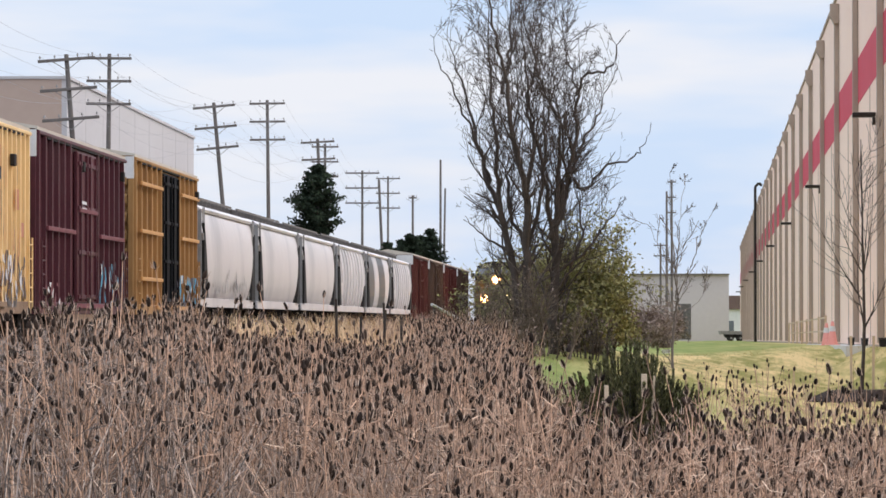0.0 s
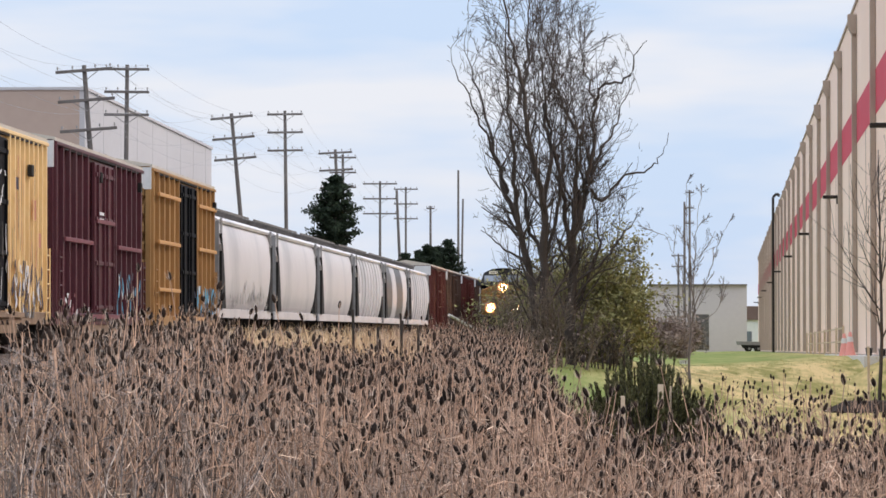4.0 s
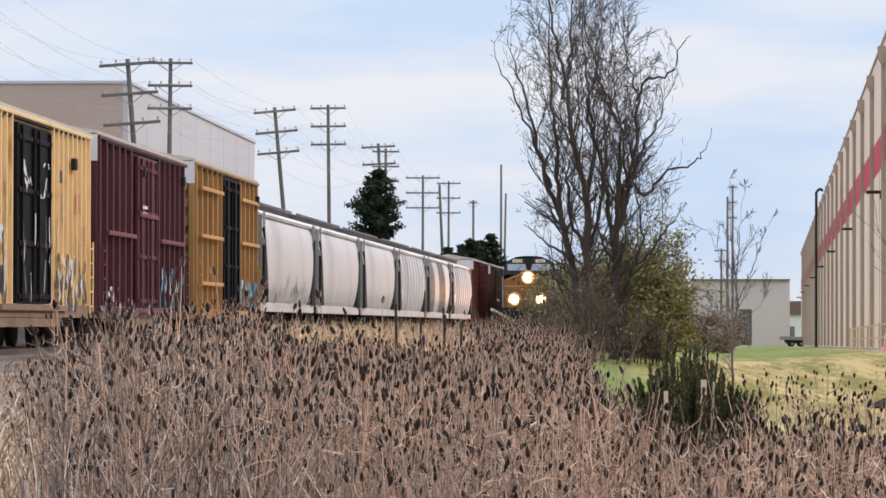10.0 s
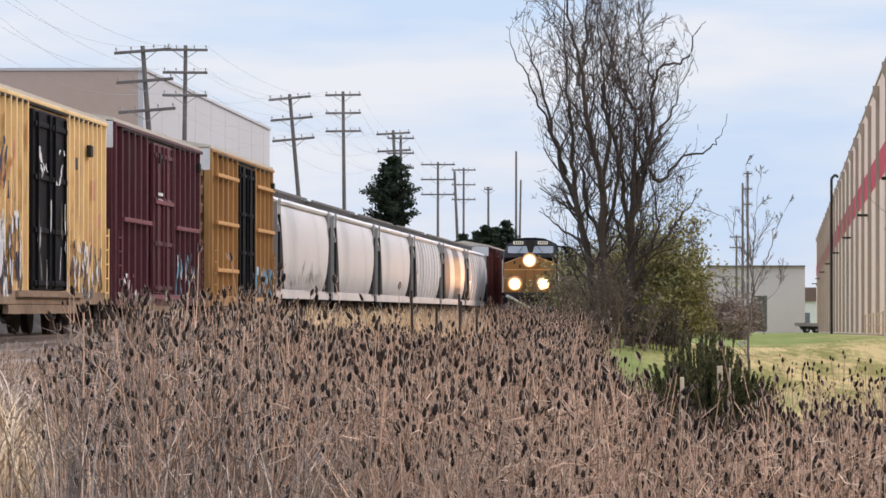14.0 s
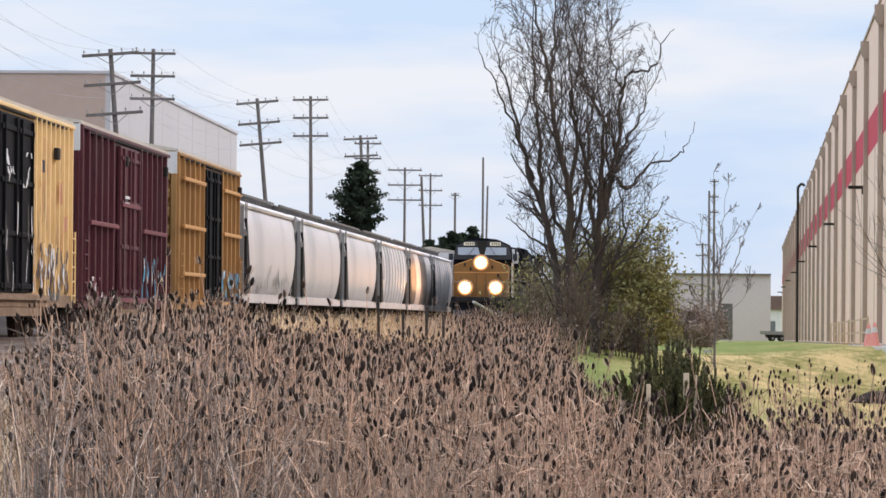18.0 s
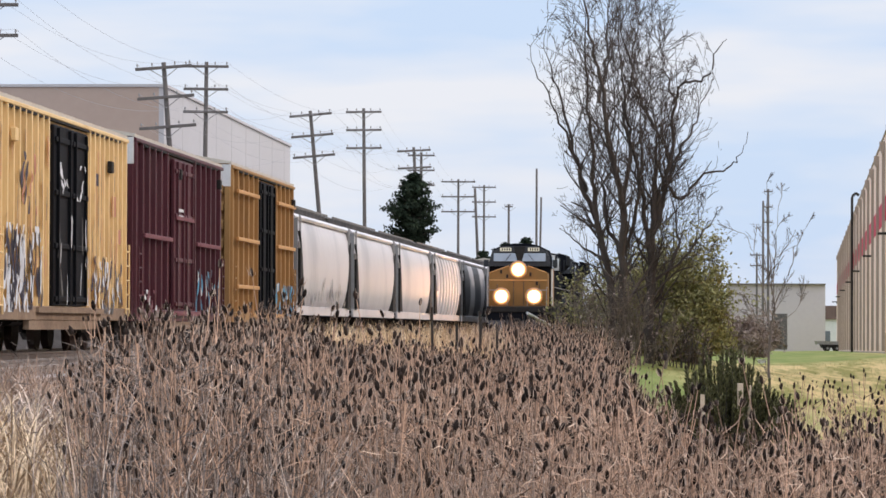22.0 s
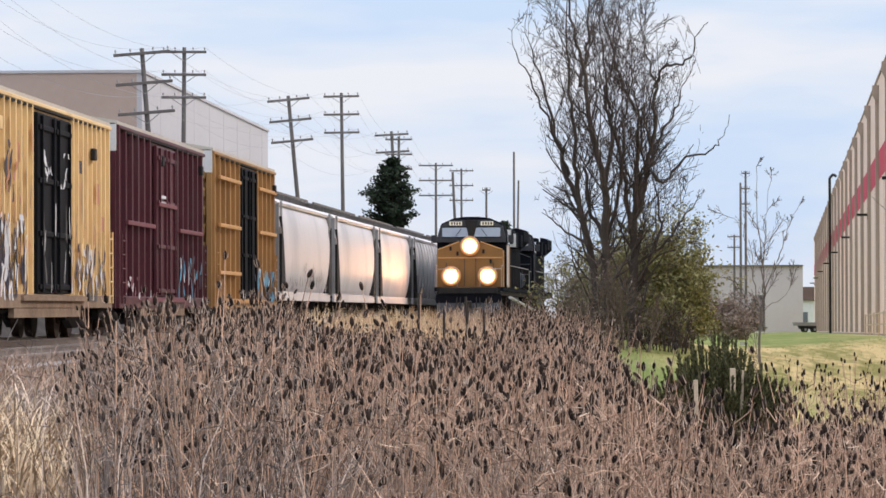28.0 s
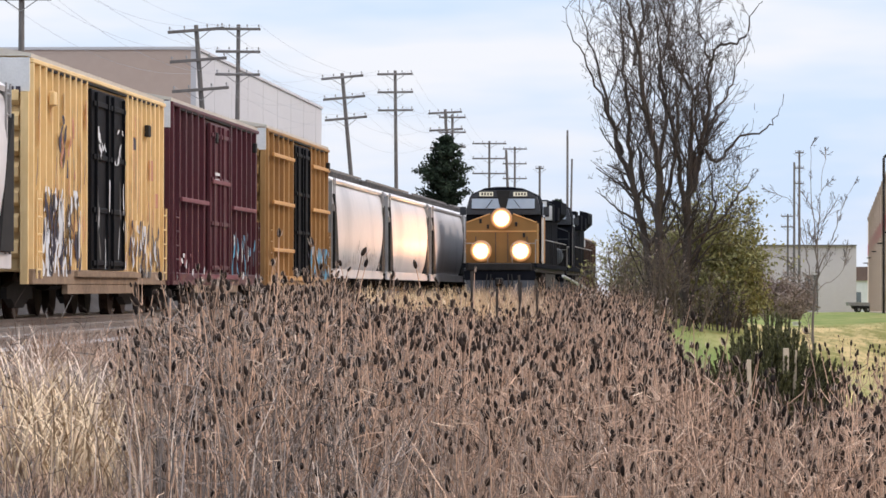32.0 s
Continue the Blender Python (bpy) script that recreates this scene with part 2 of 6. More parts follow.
M["graf_dark"] = mk("dark spray paint", (0.03, 0.028, 0.04), (0.07, 0.06, 0.08), 3, 20, 0.6)
M["graf_rust"] = mk("faded red spray paint", (0.42, 0.17, 0.10), (0.5, 0.24, 0.15), 3, 20, 0.6)


def lamp_material():
    """An oversized lit lamp: white-hot middle, orange rim painting the glare around it."""
    m = glow("lit headlamp with painted glare", (1.0, 0.6, 0.3), 1.0)
    n, l = m.node_tree.nodes, m.node_tree.links
    p = n["Principled BSDF"]
    co, ln, r, c = n.new("ShaderNodeTexCoord"), n.new("ShaderNodeVectorMath"), n.new("ShaderNodeMapRange"), n.new("ShaderNodeValToRGB")
    ln.operation = "LENGTH"
    l.new(co.outputs["Object"], ln.inputs[0])
    r.inputs["From Min"].default_value, r.inputs["From Max"].default_value = 0.14, 0.40
    l.new(ln.outputs["Value"], r.inputs["Value"])
    u, q, k = n.new("ShaderNodeMapRange"), n.new("ShaderNodeMath"), n.new("ShaderNodeMath")
    u.inputs["From Min"].default_value, u.inputs["From Max"].default_value = 0.06, 0.46
    u.inputs["To Min"].default_value, u.inputs["To Max"].default_value = 1.0, 0.0
    l.new(ln.outputs["Value"], u.inputs["Value"])
    q.operation, k.operation = "POWER", "MULTIPLY_ADD"
    q.inputs[1].default_value, k.inputs[1].default_value, k.inputs[2].default_value = 5.0, 460.0, 0.40
    l.new(u.outputs[0], q.inputs[0])
    l.new(q.outputs[0], k.inputs[0])
    pw = k
    c.color_ramp.elements[0].color, c.color_ramp.elements[1].color = (1.0, 0.48, 0.21, 1), (1.0, 0.42, 0.14, 1)
    l.new(r.outputs[0], c.inputs[0])
    l.new(c.outputs[0], p.inputs["Emission Color"])
    l.new(pw.outputs[0], p.inputs["Emission Strength"])
    return m


M["lamp_glow"] = lamp_material()
M["board_glow"] = glow("lit number board", (1.0, 0.93, 0.75), 0.62)

# ---- mesh helpers ----


def obj(name, bm, material, parent=None, label="", smooth=False):
    me = bpy.data.meshes.new(name)
    bm.to_mesh(me)
    bm.free()
    if smooth:
        me.shade_smooth()
    me.materials.append(material)
    ob = new(name, me)
    ob.parent = parent
    if label:
        tagged(ob, label)
    return ob


def part(name, bm, material, parent, label="", smooth=False):
    return obj(name, bm, material, parent, label, smooth)


def thing(name, m, label, category, group="", kind=""):
    e = new(name)
    e.empty_display_size = 0.3
    e.matrix_basis = m
    return tagged(e, label, category, group, kind)


def mesh_np(name, verts, faces, material, parent=None):
    """A joined mesh out of computed arrays; faces all of one size."""
    me = bpy.data.meshes.new(name)
    verts, faces = np.asarray(verts, np.float32), np.asarray(faces, np.int32)
    me.vertices.add(len(verts))
    me.vertices.foreach_set("co", verts.ravel())
    k = faces.shape[1]
    me.loops.add(faces.size)
    me.loops.foreach_set("vertex_index", faces.ravel())
    me.polygons.add(len(faces))
    me.polygons.foreach_set("loop_start", np.arange(0, faces.size, k, dtype=np.int32))
    me.update(calc_edges=True)
    me.materials.append(material)
    ob = new(name, me)
    ob.parent = parent
    return ob


def box(bm, x0, x1, y0, y1, z0, z1, bevel=0.0):
    r = bmesh.ops.create_cube(bm, size=1.0)
    vs = r["verts"]
    for v in vs:
        v.co = Vector(((x0 + x1) / 2 + v.co.x * (x1 - x0), (y0 + y1) / 2 + v.co.y * (y1 - y0), (z0 + z1) / 2 + v.co.z * (z1 - z0)))
    if bevel:
        es = list({e for v in vs for e in v.link_edges})
        bmesh.ops.bevel(bm, geom=es, offset=bevel, segments=1, affect="EDGES")
    return bm


def cube(x0, x1, y0, y1, z0, z1, bevel=0.0):
    return box(bmesh.new(), x0, x1, y0, y1, z0, z1, bevel)


def rod(bm, a, b, r0, r1=None, n=6):
    a, b = Vector(a), Vector(b)
    r1 = r0 if r1 is None else r1
    d = b - a
    m = Matrix.Translation((a + b) / 2) @ d.to_track_quat("Z", "Y").to_matrix().to_4x4()
    bmesh.ops.create_cone(bm, cap_ends=True, segments=n, radius1=r0, radius2=r1, depth=d.length, matrix=m)
    return bm


def pole_bm(a, b, r0, r1=None, n=6):
    return rod(bmesh.new(), a, b, r0, r1, n)


def prism(profile, y0, y1):
    """A closed profile of (x, z) pushed from y0 to y1."""
    bm = bmesh.new()
    a = [bm.verts.new((x, y0, z)) for x, z in profile]
    b = [bm.verts.new((x, y1, z)) for x, z in profile]
    n = len(profile)
    for i in range(n):
        bm.faces.new((a[i], a[(i + 1) % n], b[(i + 1) % n], b[i]))
    bm.faces.new(a[::-1])
    bm.faces.new(b)
    bmesh.ops.recalc_face_normals(bm, faces=bm.faces)
    return bm


def slab(profile, x0, x1):
    """A closed profile of (y, z) pushed from x0 to x1."""
    bm = prism([(y, z) for y, z in profile], x0, x1)
    for v in bm.verts:
        v.co = Vector((v.co.y, v.co.x, v.co.z))
    bmesh.ops.recalc_face_normals(bm, faces=bm.faces)
    return bm


# ---- plan ----
CAR_TRACK = (-1.23025e-07, 1.19004e-04, 2.022550e-02, -12.52705)
LOCO_TRACK = (-2.97805e-07, 2.17444e-04, 9.11259e-03, -8.30779)


def car_x(y):
    return np.polyval(CAR_TRACK, y)


def loco_x(y):
    return np.polyval(LOCO_TRACK, y)


def rail_z(y):
    return 1.8 + 0.0062 * (y - 60) - 0.0000085 * (y - 60) ** 2


def on_track(fx, y, lift=0.0):
    """The pose of a vehicle whose origin lies at y on a track, with its y axis along the track."""
    s = (fx(y + 4) - fx(y - 4)) / 8
    g = (rail_z(y + 4) - rail_z(y - 4)) / 8
    return pose(fx(y), y, rail_z(y) + lift, math.degrees(math.atan(g)), 0, -math.degrees(math.atan(s)))


FIELD_Y = (-400, 0, 20, 30, 37, 50, 60, 80, 104, 130, 200, 470, 6000)
FIELD_Z = (0.0, 0.0, 0.05, 0.2, 0.35, 0.5, 0.6, 0.8, 1.3, 1.55, 1.65, 1.7, 1.7)


def step(a, b, x):
    t = np.clip((x - a) / (b - a), 0, 1)
    return t * t * (3 - 2 * t)


def ground_z(x, y):
    x, y = np.asarray(x, float), np.asarray(y, float)
    base = np.interp(y, FIELD_Y, FIELD_Z)
    yy = np.clip(y, 5, 420)
    d = np.abs(x - (car_x(yy) + loco_x(yy)) / 2)
    top = rail_z(yy) - 0.42
    k = 1 - step(4.6, 15.0, d)
    z = base + (top - base) * k
    z = z + np.clip(1.76 - base, 0, 1) * np.maximum(step(-7, -1, x - 4.46 - 0.0699 * y) * step(86, 112, y), step(-0.95, -0.45, x - 4.46 - 0.0699 * y) * step(74, 83, y))
    z = z + (rail_z(yy) + 1.1 - z) * step(3.2, 6.5, car_x(yy) - x) * step(20, 40, y) * (1 - step(280, 330, y)) * (1 - step(20, 30, car_x(yy) - x))
    z = z + 0.55 * np.exp(-((x - 2.2) / 3.2) ** 2 - ((y - 102) / 16) ** 2)
    return z + 0.05 * np.sin(x * 0.9 + y * 0.23) * np.sin(y * 0.31 - x * 0.4) * (1 - k)


def gz(x, y):
    return float(ground_z(x, y))


# ---- ground ----
def build_ground():
    ys = np.concatenate([np.linspace(-300, -10, 12), np.arange(-8, 130, 1.0), np.arange(130, 480, 6.0), np.geomspace(490, 4500, 16)])
    xs = np.concatenate([-np.geomspace(3000, 40, 16), np.arange(-36, 36, 0.8), np.geomspace(38, 3000, 16)])
    X, Y = np.meshgrid(xs, ys)
    Z = ground_z(X, Y)
    nx, ny = len(xs), len(ys)
    i = (np.arange(ny - 1)[:, None] * nx + np.arange(nx - 1)[None]).ravel()
    me_ob = mesh_np("ground", np.stack([X, Y, Z], -1).reshape(-1, 3), np.stack([i, i + 1, i + nx + 1, i + nx], 1), GROUND)
    me_ob.data.shade_smooth()
    lawn = step(-0.5, 1.5, X - (3.4 - 0.085 * (Y - 45))) * step(46, 52, Y)
    lawn = np.maximum(lawn, step(110, 140, Y)) * step(4.5, 6.5, X - loco_x(np.clip(Y, 5, 420)))
    at = me_ob.data.attributes.new("lawn", "FLOAT", "POINT")
    at.data.foreach_set("value", lawn.ravel().astype(np.float32))
    wet = 0.8 * step(98, 125, Y) * (1 - step(10, 18, X)) + 0.75 * step(150, 220, Y)
    wet = wet + 0.85 * step(56, 74, Y) * (1 - step(2.0, 6.0, X - (3.4 - 0.085 * (Y - 45))))
    at = me_ob.data.attributes.new("lush", "FLOAT", "POINT")
    at.data.foreach_set("value", np.clip(wet, 0, 0.85).ravel().astype(np.float32))
    tagged(me_ob, "rough field rising to a patchy green lawn", "ground", kind="structure")


def ground_material():
    m = mk("field and lawn soil", (0.05, 0.038, 0.030), (0.12, 0.093, 0.075), 0.8, 9, 0.95, bump=0.5)
    n, l = m.node_tree.nodes, m.node_tree.links
    p = n["Principled BSDF"]
    soil = p.inputs["Base Color"].links[0].from_socket
    at = n.new("ShaderNodeAttribute")
    at.attribute_name = "lawn"
    co = n.new("ShaderNodeTexCoord")
    na, nb = n.new("ShaderNodeTexNoise"), n.new("ShaderNodeTexNoise")
    na.inputs["Scale"].default_value, na.inputs["Detail"].default_value = 0.7, 6
    nb.inputs["Scale"].default_value, nb.inputs["Detail"].default_value = 4.0, 6
    mp = n.new("ShaderNodeMapping")
    mp.inputs["Scale"].default_value = (1.3, 0.16, 1.0)
    l.new(co.outputs["Object"], mp.inputs[0])
    l.new(mp.outputs[0], na.inputs["Vector"])
    l.new(mp.outputs[0], nb.inputs["Vector"])
    mv = n.new("ShaderNodeMix")
    mv.inputs[0].default_value = 0.35
    l.new(na.outputs["Fac"], mv.inputs[2])
    l.new(nb.outputs["Fac"], mv.inputs[3])
    r = n.new("ShaderNodeValToRGB")
    r.color_ramp.elements[0].position, r.color_ramp.elements[1].position = 0.42, 0.57
    r.color_ramp.elements[0].color, r.color_ramp.elements[1].color = (0.285, 0.26, 0.072, 1), (0.73, 0.545, 0.25, 1)
    l.new(mv.outputs[0], r.inputs[0])
    lush = n.new("ShaderNodeAttribute")
    lush.attribute_name = "lush"
    gm = n.new("ShaderNodeMix")
    gm.data_type = "RGBA"
    l.new(lush.outputs["Fac"], gm.inputs[0])
    l.new(r.outputs[0], gm.inputs[6])
    gm.inputs[7].default_value = (0.18, 0.25, 0.055, 1)
    mx = n.new("ShaderNodeMix")
    mx.data_type = "RGBA"
    l.new(at.outputs["Fac"], mx.inputs[0])
    l.new(soil, mx.inputs[6])
    l.new(gm.outputs[2], mx.inputs[7])
    l.new(mx.outputs[2], p.inputs["Base Color"])
    return m


GROUND = ground_material()
build_ground()

# ---- buildings ----
WALL_DIR = 0.0699


def along(a, y):
    return a + WALL_DIR * y


def building(name, corner_a, corner_b, depth, z0, z1, mats, label):
    """A block whose long side runs from corner_a to corner_b; depth goes to the right of that way. Returns its empty, with x along the depth and y along the side."""
    a, b = Vector((*corner_a, z0)), Vector((*corner_b, z0))
    d = b - a
    e = thing(name, pose(a.x, a.y, z0, 0, 0, -math.degrees(math.atan2(d.x, d.y))), label, "building", kind="")
    L, h = d.length, z1 - z0
    w, s = 0.3, 1 if depth > 0 else -1

    def wall(name, x0, x1, y0, y1, z_a, z_b, m):
        part(name, cube(min(x0 * s, x1 * s), max(x0 * s, x1 * s), y0, y1, z_a, z_b), m, e)

    D = abs(depth)
    wall("wall", 0, w, 0, L, -2.5, h, mats[0])
    wall("wall", w + 0.003, D, 0, w, -2.5, h, mats[1])
    wall("wall", w + 0.003, D, L - w, L, -2.5, h, mats[1])
    wall("wall", D - w, D - 0.003, w + 0.003, L - w - 0.003, -2.5, h, mats[1])
    wall("roof", w + 0.01, D - w - 0.01, w + 0.01, L - w - 0.01, h - 0.9, h - 0.6, M["wall_far"])
    return e, L, h


# the long tan warehouse
WA = 4.46
wh, wl_len, wh_h = building("warehouse", (along(WA, 60), 60), (along(WA, 469), 469), 90, 1.6, 13.4,
                            (M["concrete_tan"], M["concrete_tan"]), "long tan tilt-up concrete warehouse with a red band")
cs = math.cos(math.atan(WALL_DIR))
part("red_band", cube(-0.012, 0.0, 0.0, wl_len, 7.2, 8.5), M["stripe_red"], wh, "red painted band")
part("coping", cube(-0.05, 0.36, -0.05, wl_len + 0.05, wh_h, wh_h + 0.12), M["joint_shade_tan"], wh)
part("base_course", cube(-0.02, 0.0, 0.0, wl_len, 0.0, 0.25), M["joint_shade_tan"], wh)
for i in range(26):
    y = (62.5 + i * 15.24 - 60) / cs
    # darker tan: the shade on the downspouts' near faces is put into colour
    part("downspout", cube(-0.17, -0.013, y - 0.16, y + 0.16, 0.3, wh_h - 1.0), M["joint_shade_tan"], wh)
    part("scupper_head", prism([(-0.30, wh_h - 0.35), (-0.30, wh_h - 0.75), (-0.17, wh_h - 1.0), (-0.013, wh_h - 1.0), (-0.013, wh_h - 0.35)], y - 0.28, y + 0.28), M["joint_shade_tan"], wh)
    part("panel_joint", cube(-0.016, -0.001, y + 7.5, y + 7.56, 0.26, 7.19), M["joint_shade_tan"], wh)
for i in range(9):
    y = (97 + i * 45.7 - 60) / cs
    lamp = part("wall_lamp", cube(-0.62, -0.02, y - 0.2, y + 0.2, 6.15, 6.27, 0.02), M["bronze"], wh, "dark flat wall lamp")
    part("bracket", cube(-0.1, -0.018, y - 0.08, y + 0.08, 5.95, 6.14), M["bronze"], lamp)
vent = thing("vent_pipe", pose(along(WA, 303) - 0.35, 303, gz(along(WA, 303), 303)), "thin black pipe with a bent top beside the warehouse wall", "pipe")
part("pipe", rod(rod(pole_bm((0, 0, 0), (0, 0, 12.6), 0.11, n=8), (0, 0, 12.6), (0.3, 0, 12.9), 0.11, n=8), (0.3, 0, 12.9), (0.55, 0, 12.7), 0.11, n=8), M["bronze"], vent)

# the tall cladding hall behind the train
LA = -35.8
hall, hall_len, hall_h = building("hall", (along(LA, 210), 210), (-18.2, 273), -95, 2.0, 16.6,
                                  (M["wall_pale"], M["wall_brown"]), "tall hall with pale grey side and brown front cladding")
for i in range(1, 9):
    part("cladding_seam", cube(0.0, 0.012, i * 7.4, i * 7.4 + 0.06, -1.0, hall_h), M["wall_pale"], hall)
part("flashing", cube(-0.36, 0.1, -0.1, hall_len + 0.1, hall_h, hall_h + 0.16), M["wall_pale"], hall)
part("flashing", cube(-95, -0.361, -0.06, 0.3, hall_h, hall_h + 0.16), M["wall_pale"], hall)

# far grey block beyond the lawn, with a dark door
far, far_len, far_h = building("far_building", (24.1, 480), (36.6, 480 - 0.87), -30, 1.9, 10.2, (M["wall_far"], M["wall_far"]), "grey flat-roofed block beyond the lawn")
part("door", cube(-0.05, 0.0, 6.0, 7.7, 0.0, 4.6), M["walk_grey"], far, "grey loading door")
part("coping", cube(-0.08, 0.4, -0.05, far_len + 0.05, far_h, far_h + 0.15), M["pole"], far)
house = thing("house", pose(40.6, 520, 1.9), "white house with a dark roof far beyond", "house")
part("wall", cube(-2.2, 3.0, 0, 6, -1.0, 4.2), M["white_paint"], house)
part("roof", prism([(-2.5, 4.2), (3.3, 4.2), (3.3, 4.5), (1.2, 6.1), (-0.9, 6.1), (-2.5, 4.5)], -0.3, 6.3), M["roof_dark"], house)
part("window", cube(-1.2, -0.2, -0.03, 0.0, 1.2, 2.6), M["glass_dark"], house)

# ---- tracks ----


def sweep_track(fx, name, y0=18, y1=420):
    ys = np.arange(y0, y1, 4.0)
    e = thing(name, Matrix.Identity(4), "railway track with steel rails on timber ties", "track", kind="structure")
    for side in (-0.7525, 0.7525):
        bm = bmesh.new()
        rings = []
        for y in ys:
            x, z = float(fx(y)) + side, float(rail_z(y))
            rings.append([bm.verts.new((x + dx, y, z + dz)) for dx, dz in ((-0.075, -0.17), (0.075, -0.17), (0.02, -0.13), (0.02, -0.05), (0.037, -0.04), (0.037, 0), (-0.037, 0), (-0.037, -0.04), (-0.02, -0.05), (-0.02, -0.13))])
        for a, b in zip(rings, rings[1:]):
            for i in range(10):
                bm.faces.new((a[i], a[(i + 1) % 10], b[(i + 1) % 10], b[i]))
        bmesh.ops.recalc_face_normals(bm, faces=bm.faces)
        part("rail", bm, M["rail"], e)
    tie = cube(-1.28, 1.28, -0.115, 0.115, -0.33, -0.172, 0.015)
    first = None
    for i in range(120):
        y = 40 + i * 0.56
        if first is None:
            first = part("tie", tie, M["tie"], e)
            o = first
        else:
            o = new("tie", first.data)
            o.parent = e
        o.matrix_basis = on_track(fx, y) @ pose(random.uniform(-0.04, 0.04), 0, 0, 0, 0, random.uniform(-1.5, 1.5))
    return e


sweep_track(loco_x, "track_main")
sweep_track(car_x, "track_siding")


def build_ballast():
    ys = np.arange(10, 420, 1.5)
    prof = np.array([-7.6, -6.4, -5.2, -4.9, -2.0, 0.0, 2.0, 4.9, 5.2, 6.4, 7.6])
    drop = np.array([-1.1, -0.75, -0.32, -0.27, -0.26, -0.27, -0.26, -0.27, -0.32, -0.75, -1.1])
    rng = np.random.default_rng(4)
    mid = (car_x(ys) + loco_x(ys)) / 2
    X = mid[:, None] + prof[None] + rng.normal(0, 0.06, (len(ys), len(prof)))
    Y = np.repeat(ys[:, None], len(prof), 1)
    Z = rail_z(ys)[:, None] + drop[None] + rng.normal(0, 0.02, X.shape)
    n = len(prof)
    i = (np.arange(len(ys) - 1)[:, None] * n + np.arange(n - 1)[None]).ravel()
    ob = mesh_np("ballast", np.stack([X, Y, Z], -1).reshape(-1, 3), np.stack([i, i + 1, i + n + 1, i + n], 1), M["ballast"])
    tagged(ob, "pale crushed stone track bed", "ballast", kind="structure")
    # loose stones on the near shoulder
    k = 9000
    y = rng.uniform(30, 75, k)
    m = (car_x(y) + loco_x(y)) / 2
    off = rng.uniform(1.0, 7.0, k)
    z = rail_z(y) + np.interp(off, prof, drop)
    s = rng.uniform(0.02, 0.055, k)
    base = np.array([[-1, -1, -0.5], [1, -1, -0.5], [1, 1, -0.5], [-1, 1, -0.5], [-0.6, -0.5, 0.8], [0.7, -0.6, 0.6], [0.5, 0.7, 0.9], [-0.7, 0.5, 0.6]])
    v = base[None] * s[:, None, None] * rng.uniform(0.6, 1.3, (k, 8, 3)) + np.stack([m + off, y, z], -1)[:, None]
    f = np.array([[0, 1, 5, 4], [1, 2, 6, 5], [2, 3, 7, 6], [3, 0, 4, 7], [4, 5, 6, 7]])
    ff = (f[None] + np.arange(k)[:, None, None] * 8).reshape(-1, 4)
    tagged(mesh_np("ballast_stones", v.reshape(-1, 3), ff, M["ballast"]), "loose crushed ballast stones", "stones", kind="stuff")


build_ballast()

# ---- rolling stock ----


def wheel_bm(r=0.42):
    bm = bmesh.new()
    rod(bm, (-0.07, 0, 0), (0.07, 0, 0), r, n=24)
    rod(bm, (-0.10, 0, 0), (-0.07, 0, 0), r + 0.03, n=24)
    rod(bm, (0.07, 0, 0), (0.13, 0, 0), 0.14, n=12)
    return bm


def truck(car, y):
    t = part("truck", cube(-0.35, 0.35, y - 0.2, y + 0.2, 0.45, 0.62), M["under"], car, "dark cast steel truck")
    for s in (-1, 1):
        x = s * 1.0
        part("side_frame", slab([(y - 1.25, 0.36), (y - 1.25, 0.56), (y - 0.5, 0.66), (y + 0.5, 0.66), (y + 1.25, 0.56), (y + 1.25, 0.36), (y + 0.85, 0.36), (y + 0.35, 0.2), (y - 0.35, 0.2), (y - 0.85, 0.36)], x - 0.07, x + 0.07), M["under"], t)
        for dy in (-0.86, 0.86):
            w = part("wheel", wheel_bm(), M["wheel"], t)
            w.matrix_basis = pose(s * 0.76, y + dy, 0.42, 0, 0, 0 if s > 0 else 180)
    return t


def underframe(car, L):
    part("center_sill", cube(-0.3, 0.3, -0.5, L + 0.5, 0.62, 1.0), M["under"], car)
    for y in (-0.85, L + 0.35):
        part("coupler", cube(-0.14, 0.14, y, y + 0.5, 0.66, 0.98, 0.04), M["under"], car)
    truck(car, 1.7)
    truck(car, L - 1.7)
    # dark gear, not seen by itself, added to deepen the shade under the floor
    part("air_reservoir", pole_bm((0.75, L * 0.36, 0.72), (0.75, L * 0.36 + 1.3, 0.72), 0.22, n=12), M["under"], car)
    part("brake_cylinder", pole_bm((-0.7, L * 0.55, 0.75), (-0.7, L * 0.55 + 0.7, 0.75), 0.17, n=10), M["under"], car)
    for x in (-0.55, 0.5):
        part("brake_rod", pole_bm((x, 2.6, 0.55), (x * 0.6, L - 2.6, 0.6), 0.025, n=5), M["under"], car)
    for k in range(5):
        y = L * (0.24 + 0.13 * k)
        part("cross_bearer", cube(-1.35, 1.35, y - 0.05, y + 0.05, 0.58, 0.86), M["under"], car)


def ladder(car, x, y0, y1, z0, z1, mat, rungs, facing="side"):
    e = part("ladder", pole_bm((x, y0, z0), (x, y0, z1), 0.02), mat, car)
    part("stile", pole_bm((x, y1, z0), (x, y1, z1), 0.02), mat, e)
    for i in range(rungs):
        z = z0 + (z1 - z0) * (i + 0.5) / rungs
        part("rung", pole_bm((x, y0, z), (x, y1, z), 0.018, n=5), mat, e)
    return e


